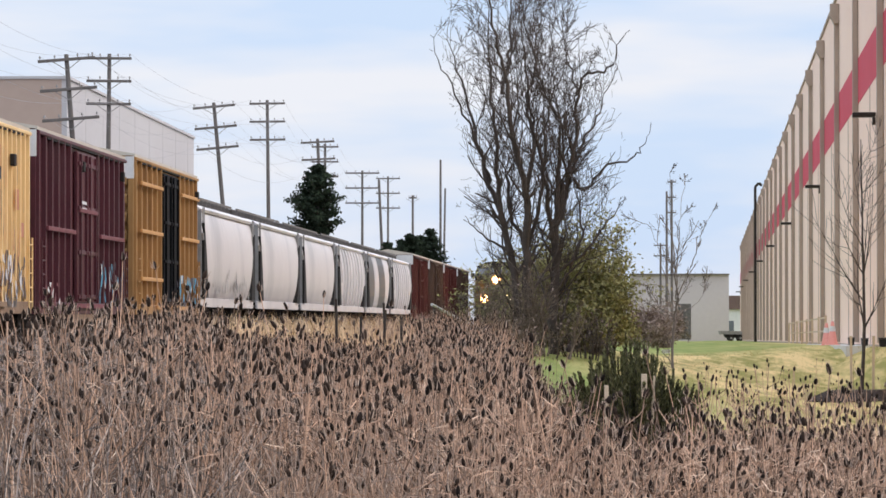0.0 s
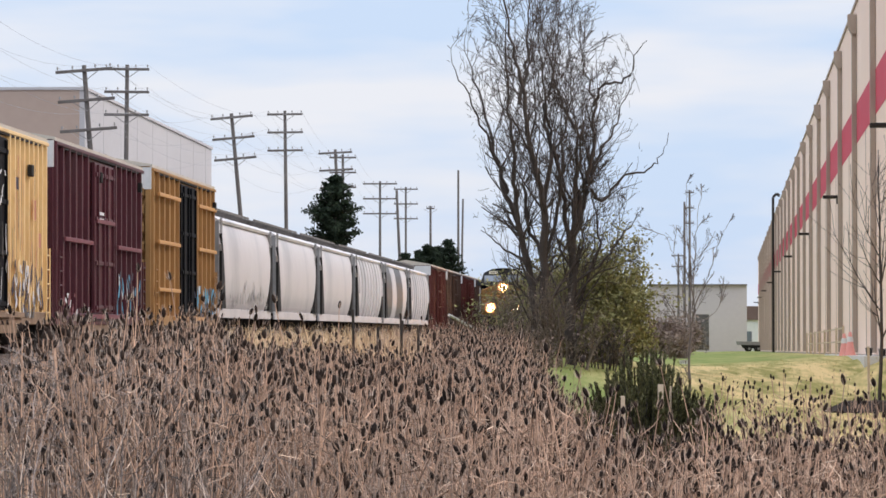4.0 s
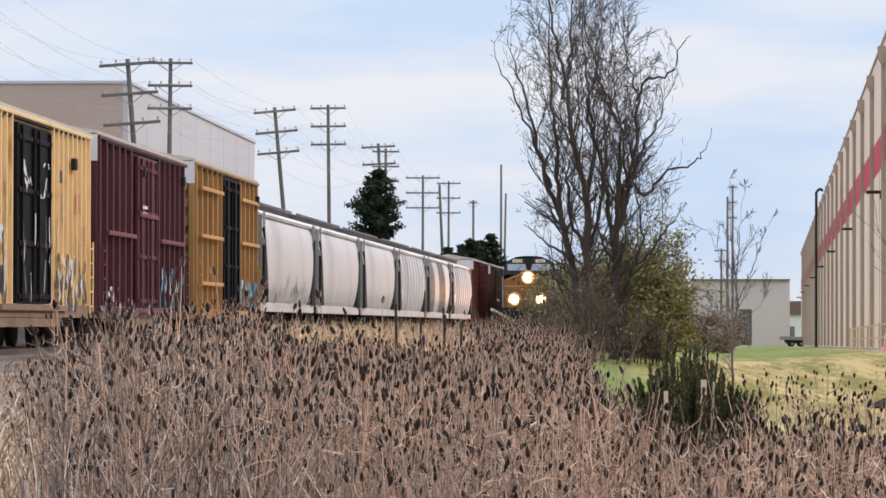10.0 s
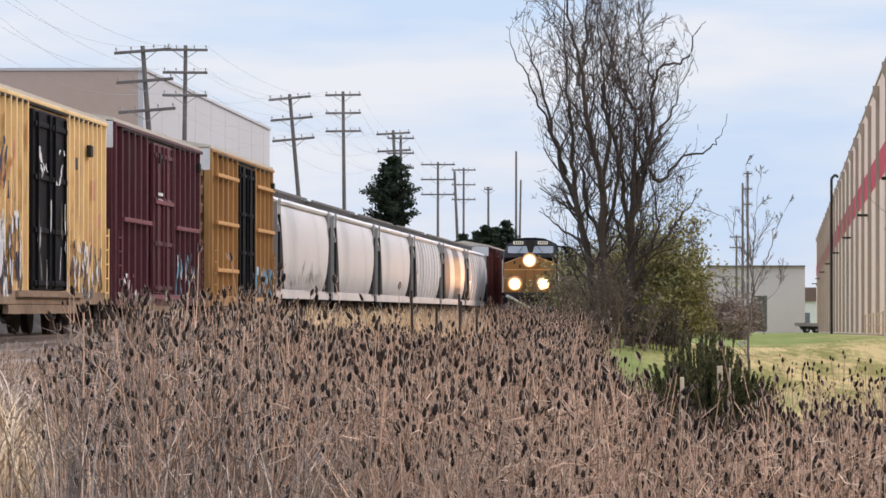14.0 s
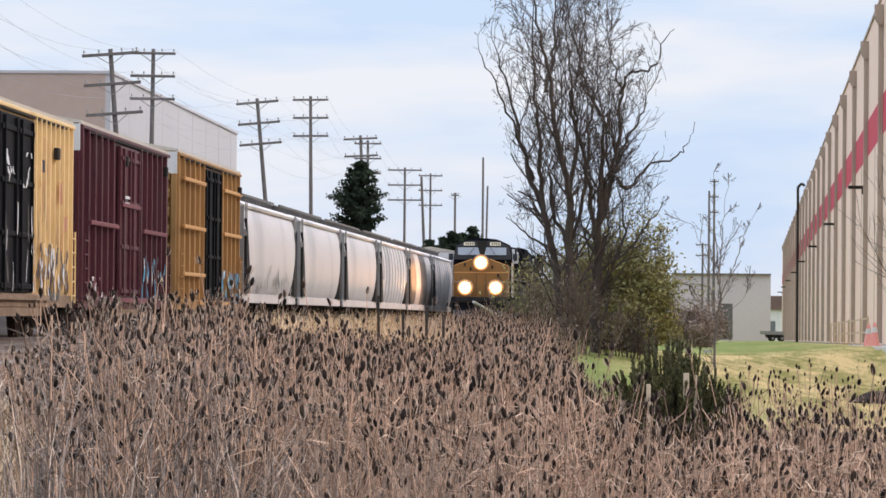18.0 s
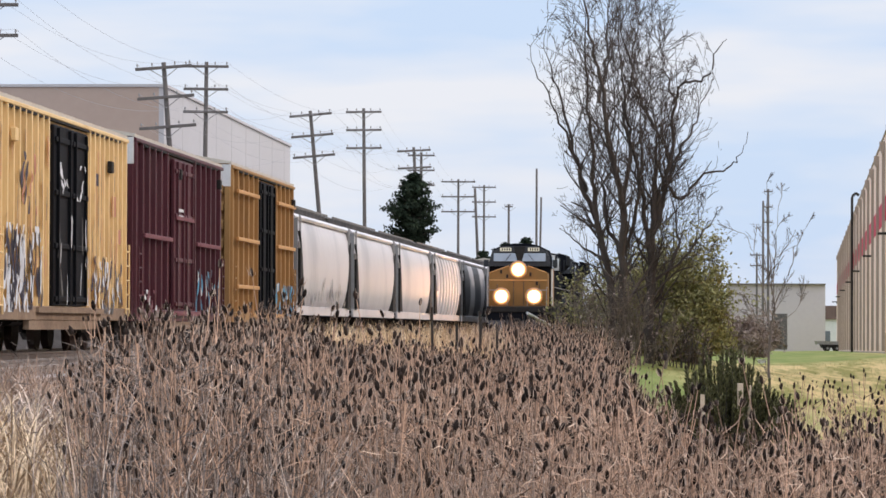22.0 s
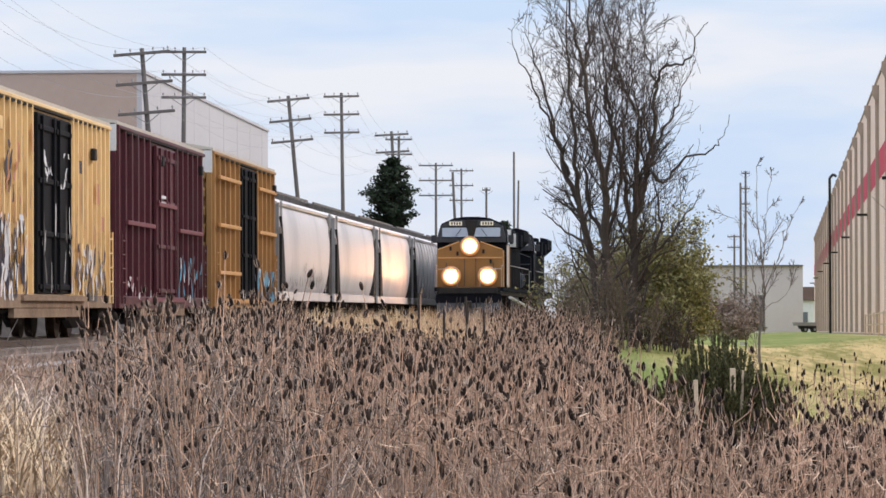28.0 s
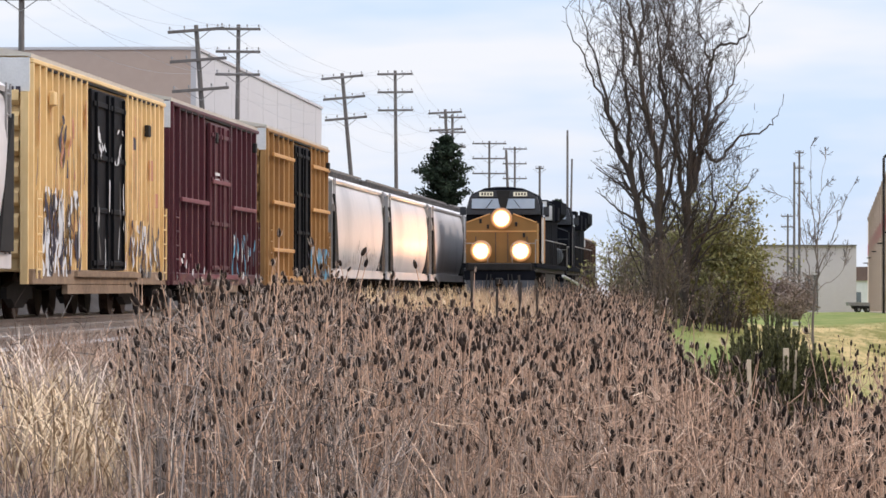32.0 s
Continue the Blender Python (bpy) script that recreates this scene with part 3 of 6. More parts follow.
def strokes(parent, x, y0, y1, z0, z1, mats, count, seed, name="paint_stroke", thin=1.0):
    """Loose spray-paint strokes, each a thin raised ribbon on the plane at x."""
    rng = random.Random(seed)
    for i in range(count):
        bm = bmesh.new()
        cy, cz = rng.uniform(y0, y1), rng.uniform(z0, z1)
        hgt, wid = rng.uniform(0.35, 0.95) * (z1 - z0) / 2, rng.uniform(0.05, 0.14) * thin
        lean, bow = rng.uniform(-0.25, 0.25), rng.uniform(-0.3, 0.3)
        prev = None
        for k in range(7):
            u = k / 6
            yy = cy + lean * (u - 0.5) + bow * (u - 0.5) ** 2 * 2
            zz = max(z0, min(z1, cz + hgt * (u - 0.5)))
            w = wid * (0.4 + 0.7 * math.sin(math.pi * min(0.95, u + 0.1))) * rng.uniform(0.75, 1.25)
            xx = x + 0.002 * (i % 4)
            cur = (bm.verts.new((xx, yy - w, zz)), bm.verts.new((xx, yy + w, zz)))
            if prev:
                bm.faces.new((prev[0], prev[1], cur[1], cur[0]))
            prev = cur
        part(name, bm, mats[rng.randrange(len(mats))], parent)


def boxcar(name, L, eave, paint, rail_mat, roof_mat, door_mat, door, label, rib=0.62, rails=(), cap=True, sill=0.61, depth=0.055, sill_mat=None):
    car = thing(name, Matrix.Identity(4), label, "boxcar", "standing freight cars")
    hw = 1.50
    body = part("body", cube(-hw, hw, 0.06, L - 0.06, sill + 0.22, eave, 0.02), paint, car)
    part("roof", prism([(-hw - 0.06, eave - 0.05), (-hw - 0.06, eave + 0.02), (0, eave + 0.26), (hw + 0.06, eave + 0.02), (hw + 0.06, eave - 0.05), (hw - 0.02, eave - 0.02), (-hw + 0.02, eave - 0.02)], -0.02, L + 0.02), roof_mat, car)
    for i in range(int(L / 1.2)):
        y = 0.5 + i * 1.2
        part("roof_rib", prism([(-hw, eave + 0.035), (0, eave + 0.27), (hw, eave + 0.035), (hw, eave + 0.05), (0, eave + 0.31), (-hw, eave + 0.05)], y, y + 0.07), roof_mat, car)
    d0, d1 = door
    for s in (-1, 1):
        x0, x1 = (hw, hw + 0.105) if s > 0 else (-hw - 0.105, -hw)
        part("side_sill", cube(x0, x1, 0.0, L, sill, sill + 0.26, 0.012), sill_mat or paint, car)
        # black strip stands in for the shadow line under the roof edge
        part("gutter", cube(x0, x0 + 0.09, 1.3, L - 1.1, eave - 0.185, eave - 0.142) if s > 0 else cube(x1 - 0.09, x1, 1.3, L - 1.1, eave - 0.185, eave - 0.142), M["under"], car, "dark strip painting the shade below the eave")
        part("sill_bolster", prism([(x0, sill - 0.17), (x1, sill - 0.17), (x1, sill - 0.003), (x0, sill - 0.003)], L * 0.22, L * 0.72), M["sill_rust"], car)
        part("eave_rail", cube(x0, x1 + 0.0, 0.0, L, eave - 0.14, eave - 0.06, 0.012), paint, car)
        y = 0.0
        while y < L - 0.05:
            if not (d0 - 0.25 < y + 0.05 < d1 + 0.1):
                xa, xb = (hw, hw + depth) if s > 0 else (-hw - depth, -hw)
                o = part("rib", prism([(xa, y), (xb, y + 0.01), (xb, y + 0.11), (xa, y + 0.12)] if s > 0 else [(xb, y), (xa, y + 0.01), (xa, y + 0.11), (xb, y + 0.12)], sill + 0.262, eave - 0.142), paint, car)
                for v in o.data.vertices:
                    v.co = Vector((v.co.x, v.co.z, v.co.y))
            y += rib
        xd0, xd1 = (hw + 0.02, hw + 0.11) if s > 0 else (-hw - 0.11, -hw - 0.02)
        mid = (d0 + d1) / 2
        for a, b in ((d0, mid - 0.01), (mid + 0.01, d1)):
            dr = part("door", cube(xd0, xd1, a, b, sill + 0.27, eave - 0.25, 0.015), door_mat, car, "closed plug door")
            xo0, xo1 = (xd1, xd1 + 0.04) if s > 0 else (xd0 - 0.04, xd0)
            for k in range(4):
                z = sill + 0.35 + k * (eave - sill - 0.8) / 3.12
                part("door_stiffener", cube(xo0, xo1, a + 0.06, b - 0.06, z, z + 0.10, 0.01), door_mat, dr)
            for yy in (a + 0.3, b - 0.34):
                part("lock_rod", cube(xo0, xo1 + (0.02 if s > 0 else 0), yy, yy + 0.05, sill + 0.3, eave - 0.3), door_mat, dr)
        xt0, xt1 = (hw + 0.106, hw + 0.17) if s > 0 else (-hw - 0.17, -hw - 0.106)
        part("door_track", cube(xt0, xt1, d0 - 1.9, d1 + 1.9, sill + 0.14, sill + 0.24), rail_mat, car)
        for (a, b, z) in rails:
            part("side_rail", cube(xt0, xt1, a, b, z, z + 0.10, 0.01), rail_mat, car)
    for yy, sgn in ((0.0, -1), (L, 1)):
        for k in range(7):
            z = sill + 0.45 + k * (eave - sill - 1.3) / 6
            part("end_corrugation", slab([(yy, z), (yy + sgn * 0.09, z + 0.08), (yy + sgn * 0.09, z + 0.24), (yy, z + 0.32)], -hw + 0.14, hw - 0.14), paint, car)
        if cap:
            part("end_plate", cube(-hw - 0.04, hw + 0.04, min(yy, yy + sgn * 0.07), max(yy, yy + sgn * 0.07), eave - 0.62, eave - 0.05), M["white_paint"], car, "pale end plate")
        part("end_post", cube(hw - 0.10, hw + 0.03, min(yy, yy + sgn * 0.12), max(yy, yy + sgn * 0.12), sill, eave - 0.63), paint, car)
        part("end_post", cube(-hw - 0.03, -hw + 0.10, min(yy, yy + sgn * 0.12), max(yy, yy + sgn * 0.12), sill, eave - 0.63), paint, car)
        part("brake_platform", cube(-0.8, 0.8, min(yy, yy + sgn * 0.35), max(yy, yy + sgn * 0.35), 1.05, 1.1), M["grey_steel"], car)
    ladder(car, hw + 0.14, 0.15, 0.6, sill + 0.1, sill + 1.6, paint, 5)
    ladder(car, hw + 0.14, L - 0.6, L - 0.15, sill + 0.1, sill + 1.6, paint, 5)
    underframe(car, L)
    return car


def hopper_car(name, shell, label, ribs=0, L=16.9, bands=()):
    car = thing(name, Matrix.Identity(4), label, "hopper car", "standing freight cars")
    half = [(1.36, 1.02), (1.46, 1.3), (1.535, 1.7), (1.57, 2.1), (1.57, 2.5), (1.545, 2.85), (1.49, 3.2), (1.40, 3.5), (1.27, 3.70), (1.05, 3.83), (0.6, 3.92), (0.0, 3.96)]
    prof = half + [(-x, z) for x, z in half[-2::-1]]
    bm = bmesh.new()
    stations = [0.05, 0.06, 0.4, 0.8, 1.5, L - 1.5, L - 0.8, L - 0.4, L - 0.06, L - 0.05]
    low = [2.95, 2.95, 2.25, 1.55, 1.02, 1.02, 1.55, 2.25, 2.95, 2.95]
    rings = []
    for y, lo in zip(stations, low):
        ring = []
        for x, z in prof:
            z2 = max(z, lo) if z < 3.3 else z
            ring.append(bm.verts.new((x, y, z2 + (0 if z >= lo or z > 3.3 else 0.0))))
        rings.append(ring)
    n = len(prof)
    for a, b in zip(rings, rings[1:]):
        for i in range(n):
            q = (a[i], a[(i + 1) % n], b[(i + 1) % n], b[i])
            bm.faces.new(q)
    bm.faces.new(rings[0][::-1])
    bm.faces.new(rings[-1])
    bmesh.ops.dissolve_degenerate(bm, dist=0.001, edges=bm.edges)
    bmesh.ops.recalc_face_normals(bm, faces=bm.faces)
    for f in bm.faces:
        f.smooth = len(f.verts) <= 4
    for ed in bm.edges:
        ed.smooth = all(len(f.verts) <= 4 for f in ed.link_faces)
    part("shell", bm, shell, car)
    for s in (-1, 1):
        x0, x1 = (1.42, 1.50) if s > 0 else (-1.50, -1.42)
        part("side_sill", cube(x0, x1, -0.1, L + 0.1, 0.86, 1.14, 0.01), shell, car)
        part("eave_rail", prism([(s * 1.27, 3.66), (s * 1.42, 3.58), (s * 1.45, 3.66), (s * 1.29, 3.76)], 0.0, L), shell, car)
        for y in (0.0, L - 0.14):
            part("corner_post", cube(min(s * 1.3, s * 1.5), max(s * 1.3, s * 1.5), y, y + 0.14, 1.1, 3.62), M["grey_steel"], car)
        for y0, y1 in bands:
            bm = bmesh.new()
            prev = None
            for x, z in half[:9]:
                cur = [bm.verts.new((s * (x + 0.012), y + 0.35 * math.sin(z * 1.3), z)) for y in (y0, y1)]
                if prev:
                    bm.faces.new((prev[0], prev[1], cur[1], cur[0]))
                prev = cur
            part("painted_band", bm, M["hopper_dark"], car, "black painted band")
        for k in range(ribs):
            y = 1.2 + k * (L - 2.4) / max(1, ribs - 1)
            lo = max(1.02, 2.95 - max(0, 0.7 * min(y, L - y)))
            bm = bmesh.new()
            pts = [(x, z) for x, z in half[:9] if z >= lo - 0.3 and z < 3.75]
            prev = None
            for x, z in pts:
                cur = [bm.verts.new((s * (x + dx), y + dy, z)) for dx, dy in ((0.0, 0), (0.07, 0.02), (0.07, 0.09), (0.0, 0.11))]
                if prev:
                    for i in range(3):
                        bm.faces.new((prev[i], prev[i + 1], cur[i + 1], cur[i]))
                prev = cur
            part("rib", bm, shell, car)
    part("roof_walk", cube(-0.55, 0.55, 0.2, L - 0.2, 4.10, 4.14), M["walk_grey"], car)
    for s in (-0.72, 0.72):
        part("walk_rail", cube(s - 0.03, s + 0.03, 0.1, L - 0.1, 4.09, 4.15), M["walk_grey"], car)
    for i in range(14):
        y = 0.6 + i * (L - 1.2) / 13
        part("walk_support", cube(-0.7, 0.7, y - 0.03, y + 0.03, 3.84, 4.1), M["walk_grey"], car)
    for i in range(4):
        y = 1.6 + i * (L - 3.2) / 3
        part("hatch_cover", cube(-0.32, 0.32, y - 1.3, y + 1.3, 3.94, 4.04, 0.02), shell, car)
        lt = part("discharge_gate", prism([(-1.0, 1.25), (1.0, 1.25), (0.35, 0.45), (-0.35, 0.45)], y - 0.8, y + 0.8), M["grey_steel"], car)
    for y, sg in ((0.0, 1), (L, -1)):
        # black block over each slope sheet: grime and recess shade in one colour
        part("slope_sheet", slab([(y + sg * 0.15, 1.15), (y + sg * 1.35, 1.15), (y + sg * 1.2, 1.5), (y + sg * 1.0, 2.0), (y + sg * 0.75, 2.5), (y + sg * 0.45, 2.95), (y + sg * 0.15, 3.25)], -1.585, 1.585), M["under"], car)
        part("end_platform", cube(-1.4, 1.4, min(y - sg * 0.1, y + sg * 0.9), max(y - sg * 0.1, y + sg * 0.9), 1.0, 1.08), M["under"], car)
    ladder(car, 1.53, 0.2, 0.6, 1.1, 3.7, M["grey_steel"], 8)
    ladder(car, 1.53, L - 0.6, L - 0.2, 1.1, 3.7, M["grey_steel"], 8)
    # a tall version: all above the sill stands a little higher
    for child in car.children:
        for ob in (child, *child.children):
            for v in ob.data.vertices:
                if v.co.z > 1.15:
                    v.co.z = 1.15 + (v.co.z - 1.15) * 1.085
    underframe(car, L)
    return car


yellow = boxcar("boxcar", 15.85, 4.50, M["yellow"], M["sill_rust"], M["roof_pale"], M["door_black"], (6.1, 10.1), "faded yellow ribbed boxcar with black plug doors and graffiti", depth=0.10, sill_mat=M["sill_rust"])
yellow.matrix_basis = on_track(car_x, 63.1)
strokes(yellow, 1.61, 0.9, 4.8, 0.75, 2.3, [M["graf_white"], M["graf_dark"], M["graf_white"]], 60, 3)
strokes(yellow, 1.61, 11.0, 14.6, 0.75, 1.9, [M["graf_dark"], M["yellow"], M["graf_white"]], 20, 5)
strokes(yellow, 1.616, 0.9, 4.9, 0.8, 2.2, [M["graf_dark"], M["graf_dark"], M["under"]], 34, 4, thin=0.6)
strokes(yellow, 1.616, 10.6, 14.8, 0.75, 1.8, [M["graf_white"], M["graf_dark"], M["walk_grey"]], 34, 6, thin=0.8)
strokes(yellow, 1.652, 6.3, 10.0, 0.9, 2.6, [M["graf_white"], M["walk_grey"]], 16, 7, "stencil_mark", 0.5)
strokes(yellow, 1.61, 2.6, 4.2, 2.5, 3.6, [M["graf_rust"], M["graf_dark"]], 12, 8)
strokes(yellow, 1.65, 6.4, 7.4, 2.9, 3.6, [M["graf_white"]], 5, 9, "stencil_mark")
strokes(yellow, 1.65, 8.6, 9.7, 2.9, 3.6, [M["graf_white"]], 5, 10, "stencil_mark")
strokes(yellow, 1.594, 0.3, 5.8, 1.0, 4.0, [M["sill_rust"], M["graf_rust"], M["sill_rust"]], 34, 15, "rust_streak", 0.35)
strokes(yellow, 1.594, 10.5, 15.1, 1.0, 4.0, [M["sill_rust"], M["graf_rust"], M["sill_rust"]], 30, 16, "rust_streak", 0.35)

brown = boxcar("boxcar", 15.4, 4.60, M["maroon"], M["maroon_rail"], M["roof_pale"], M["maroon"], (6.0, 9.3), "dark maroon ribbed boxcar with plug door and graffiti",
               rib=0.98, depth=0.103, rails=((1.0, 5.4, 2.42), (6.1, 9.2, 2.95), (9.9, 14.4, 2.42)))
brown.matrix_basis = on_track(car_x, 79.9)
strokes(brown, 1.61, 9.8, 14.9, 0.75, 1.9, [M["graf_white"], M["graf_blue"], M["graf_dark"]], 24, 13)
strokes(brown, 1.61, 0.6, 5.6, 0.72, 1.3, [M["maroon_rail"], M["graf_white"]], 16, 14)

tan = boxcar("boxcar", 15.4, 4.76, M["orange"], M["orange_rail"], M["roof_pale"], M["door_black"], (6.2, 9.8), "rusty orange ribbed boxcar with black door and blue graffiti",
             rib=1.15, depth=0.10, rails=((0.8, 5.6, 1.50), (0.8, 5.6, 2.75), (0.8, 5.6, 4.0), (10.4, 15.0, 2.75), (10.4, 15.0, 4.0)))
tan.matrix_basis = on_track(car_x, 97.1)
strokes(tan, 1.64, 9.2, 15.0, 0.75, 1.75, [M["graf_blue"], M["graf_dark"], M["graf_blue"], M["graf_white"]], 30, 21)

# small fittings and faded stencils on the boxcar sides
for car, xs, spots in ((yellow, 1.612, ((1.6, 3.72), (12.9, 3.62))), (brown, 1.612, ((14.1, 3.95), (6.6, 3.9))), (tan, 1.612, ((14.5, 4.05),))):
    for y, z in spots:
        part("bracket", cube(xs - 0.03, xs + 0.07, y, y + 0.30, z, z + 0.24, 0.015), M["yellow"] if y == 1.6 else M["under"], car)
for y, z, h, mat in ((13.6, 2.75, 0.42, "graf_rust"), (14.3, 2.2, 0.3, "graf_rust"), (11.2, 3.3, 0.25, "graf_dark")):
    part("faded_stencil", cube(1.588, 1.592, y, y + 0.5, z, z + h), M[mat], yellow, "faded stencilled block")
for y, z in ((6.5, 3.0), (6.5, 3.15)):
    part("marking_bar", cube(1.652, 1.655, y, y + 0.8, z, z + 0.07), M["graf_white"], brown, "pale marking bar")
for k in range(7):
    part("number_bar", cube(0.62 + k * 0.115, 0.70 + k * 0.115, -0.078, -0.0705, 3.86, 3.96), M["graf_dark"], yellow, "dark number bar")

hop = hopper_car("hopper_car", M["hopper"], "pale grey curved-side covered hopper car")
hop.matrix_basis = on_track(car_x, 114.0)
for y in (132.5, 151.0, 44.8):
    copy_thing(hop, on_track(car_x, y))
strokes(hop, 1.578, 4.5, 14.5, 1.3, 2.1, [M["grey_steel"], M["graf_dark"], M["grey_steel"]], 14, 33)
strokes(tan, 1.648, 10.6, 14.4, 0.8, 1.7, [M["graf_blue"], M["graf_blue"], M["graf_dark"]], 12, 22, thin=2.4)
strokes(hop, 1.582, 2.5, 14.8, 1.1, 1.75, [M["grey_steel"]], 30, 35, "grime_streak", 0.8)
hop_rib = hopper_car("hopper_car", M["hopper"], "pale grey ribbed covered hopper car", ribs=9)
hop_rib.matrix_basis = on_track(car_x, 169.6)
copy_thing(hop_rib, on_track(car_x, 206.6))
hop_dark = hopper_car("hopper_car", M["hopper"], "pale grey covered hopper car with two black bands", bands=((0.4, 4.6), (8.0, 12.6)))
hop_dark.matrix_basis = on_track(car_x, 188.1)
red = boxcar("boxcar", 15.4, 4.5, M["redcar"], M["redcar"], M["roof_pale"], M["redcar"], (6.0, 9.0), "oxide red ribbed boxcar with a pale roof", rib=1.0)
red.matrix_basis = on_track(car_x, 225.2)
dull = boxcar("boxcar", 15.4, 4.5, M["browncar"], M["browncar"], M["roof_pale"], M["browncar"], (6.0, 9.0), "dull brown ribbed boxcar with a pale roof", rib=1.0)
dull.matrix_basis = on_track(car_x, 242.3)
copy_thing(red, on_track(car_x, 259.4))
copy_thing(dull, on_track(car_x, 276.5))

# ---- locomotive ----


def locomotive(name, label, lit=True):
    """Front at y = 0, hood to the rear along +y; rails at z = 0."""
    e = thing(name, Matrix.Identity(4), label, "locomotive")
    Y, B, G = M["loco_yellow"], M["loco_blue"], M["loco_grey"]
    side_rail = M["grey_steel"]
    if not lit:
        Y = B
    lamp = M["lamp_glow"] if lit else M["glass_dark"]
    lens_label = "lit lamp lens with painted glare rim" if lit else "unlit lamp lens"

    def lens(parent, x, y, z, r):
        bm = bmesh.new()
        rings = []
        for q in (1.0, 0.8, 0.55, 0.3):
            rings.append([bm.verts.new((r * q * math.cos(a * math.pi / 14), -0.03 * (1 - q * q), r * q * math.sin(a * math.pi / 14))) for a in range(28)])
        for a, b in zip(rings, rings[1:]):
            for i in range(28):
                bm.faces.new((a[i], a[(i + 1) % 28], b[(i + 1) % 28], b[i]))
        bm.faces.new(rings[-1])
        back = [bm.verts.new((v.co.x, 0.03, v.co.z)) for v in rings[0]]
        for i in range(28):
            bm.faces.new((rings[0][i], back[i], back[(i + 1) % 28], rings[0][(i + 1) % 28]))
        bmesh.ops.recalc_face_normals(bm, faces=bm.faces)
        o = part("lens", bm, lamp, parent, lens_label, smooth=True)
        o.matrix_basis = pose(x, y, z)
        # hidden disc added to keep the lens's backward glow off the nose
        part("bezel", pole_bm((x, y + 0.034, z), (x, y + 0.06, z), r * 0.9, n=28), M["under"], parent)

    nose = part("nose", prism([(-1.46, 1.62), (-1.46, 3.24), (-0.5, 3.6), (0.5, 3.6), (1.46, 3.24), (1.46, 1.62)], 0.0, 1.2), Y, e, "yellow nose")
    for x in (-0.24, 0.26):
        part("nose_seam", cube(x - 0.012, x + 0.012, -0.02, -0.001, 1.65, 2.88), G, nose)
    part("nose_crease", prism([(-1.44, 2.88), (-1.44, 2.94), (1.44, 2.94), (1.44, 2.88)], -0.022, -0.001), M["orange_rail"] if lit else G, nose)
    for x in (-1, 1):
        part("nose_edging", pole_bm((x * 1.44, -0.01, 3.27), (x * 0.48, -0.01, 3.62), 0.022), M["orange_rail"] if lit else G, nose)
    for x, z in ((-0.86, 3.32), (0.6, 3.2), (0.92, 2.75), (-0.55, 3.1)):
        part("nose_fitting", cube(x - 0.05, x + 0.05, -0.05, -0.001, z - 0.09, z + 0.09, 0.01), M["under"], nose)
    for x in (-1.05, 1.05):
        part("nose_grab", pole_bm((x, -0.06, 1.9), (x, -0.06, 2.7), 0.018), M["loco_grey"], nose)
    cab = part("cab", prism([(-1.55, 1.62), (-1.55, 3.85), (-1.35, 4.45), (-0.8, 4.70), (-0.3, 4.76), (0.3, 4.76), (0.8, 4.70), (1.35, 4.45), (1.55, 3.85), (1.55, 1.62)], 1.21, 3.9), B, e, "dark blue cab")
    part("yellow_band", prism([(-1.556, 1.64), (-1.556, 3.5), (-1.551, 3.5), (-1.551, 1.64)], 1.3, 3.8), Y, cab)
    part("yellow_band", prism([(1.551, 1.64), (1.551, 3.5), (1.556, 3.5), (1.556, 1.64)], 1.3, 3.8), Y, cab)
    part("brow", prism([(-1.52, 3.62), (-1.52, 3.86), (-1.38, 4.36), (-0.85, 4.62), (0.85, 4.62), (1.38, 4.36), (1.52, 3.86), (1.52, 3.62)], 0.965, 1.205), G, cab)
    part("center_post", prism([(-0.30, 4.60), (0.30, 4.60), (0.09, 3.78), (-0.09, 3.78)], 0.872, 0.898), M["under"], cab)
    for s in (-1, 1):
        w = part("windshield", slab([(0.905, 3.86), (0.945, 4.27), (0.955, 4.27), (0.915, 3.86)], min(s * 0.10, s * 1.30), max(s * 0.10, s * 1.30)), M["glass_sky"], cab, "front window pane with painted sky reflection")
        part("wiper", pole_bm((s * 0.7, 0.88, 3.88), (s * 0.45, 0.91, 4.22), 0.015), M["under"], w)
        part("gasket", cube(min(s * 0.09, s * 1.31), max(s * 0.09, s * 1.31), 0.956, 0.96, 3.82, 4.32), M["under"], w)
        part("side_window", cube(min(s * 1.557, s * 1.565), max(s * 1.557, s * 1.565), 2.1, 3.4, 3.55, 4.1), M["glass_dark"], cab)
        part("mirror", cube(min(s * 1.6, s * 1.85), max(s * 1.6, s * 1.85), 1.7, 1.74, 3.6, 3.95), G, cab)
        nb = part("number_board", slab([(0.90, 4.37), (0.92, 4.54), (0.96, 4.54), (0.96, 4.37)], min(s * 0.42, s * 0.98), max(s * 0.42, s * 0.98)), M["board_glow"] if lit else M["white_paint"], cab, "pale number board")
        for k in range(4):
            x = s * 0.7 - 0.2 + k * 0.12
            part("digit_bar", slab([(0.888, 4.40), (0.902, 4.51), (0.905, 4.51), (0.893, 4.40)], x, x + 0.07), M["under"], nb)
        part("cab_door", cube(min(s * 1.557, s * 1.572), max(s * 1.557, s * 1.572), 1.34, 1.98, 1.7, 3.42, 0.004), M["white_paint"] if lit else G, cab, "pale cab door")
        part("grab_iron", pole_bm((s * 1.62, 1.26, 1.6), (s * 1.62, 1.26, 3.5), 0.03), M["white_paint"] if lit else G, cab)
        # ditch lights on the front platform
        d = part("ditch_light", cube(s * 0.81 - 0.2, s * 0.81 + 0.2, -0.42, -0.1, 1.86, 2.34, 0.04), M["under"], e)
        lens(d, s * 0.81, -0.46, 2.10, 0.44)
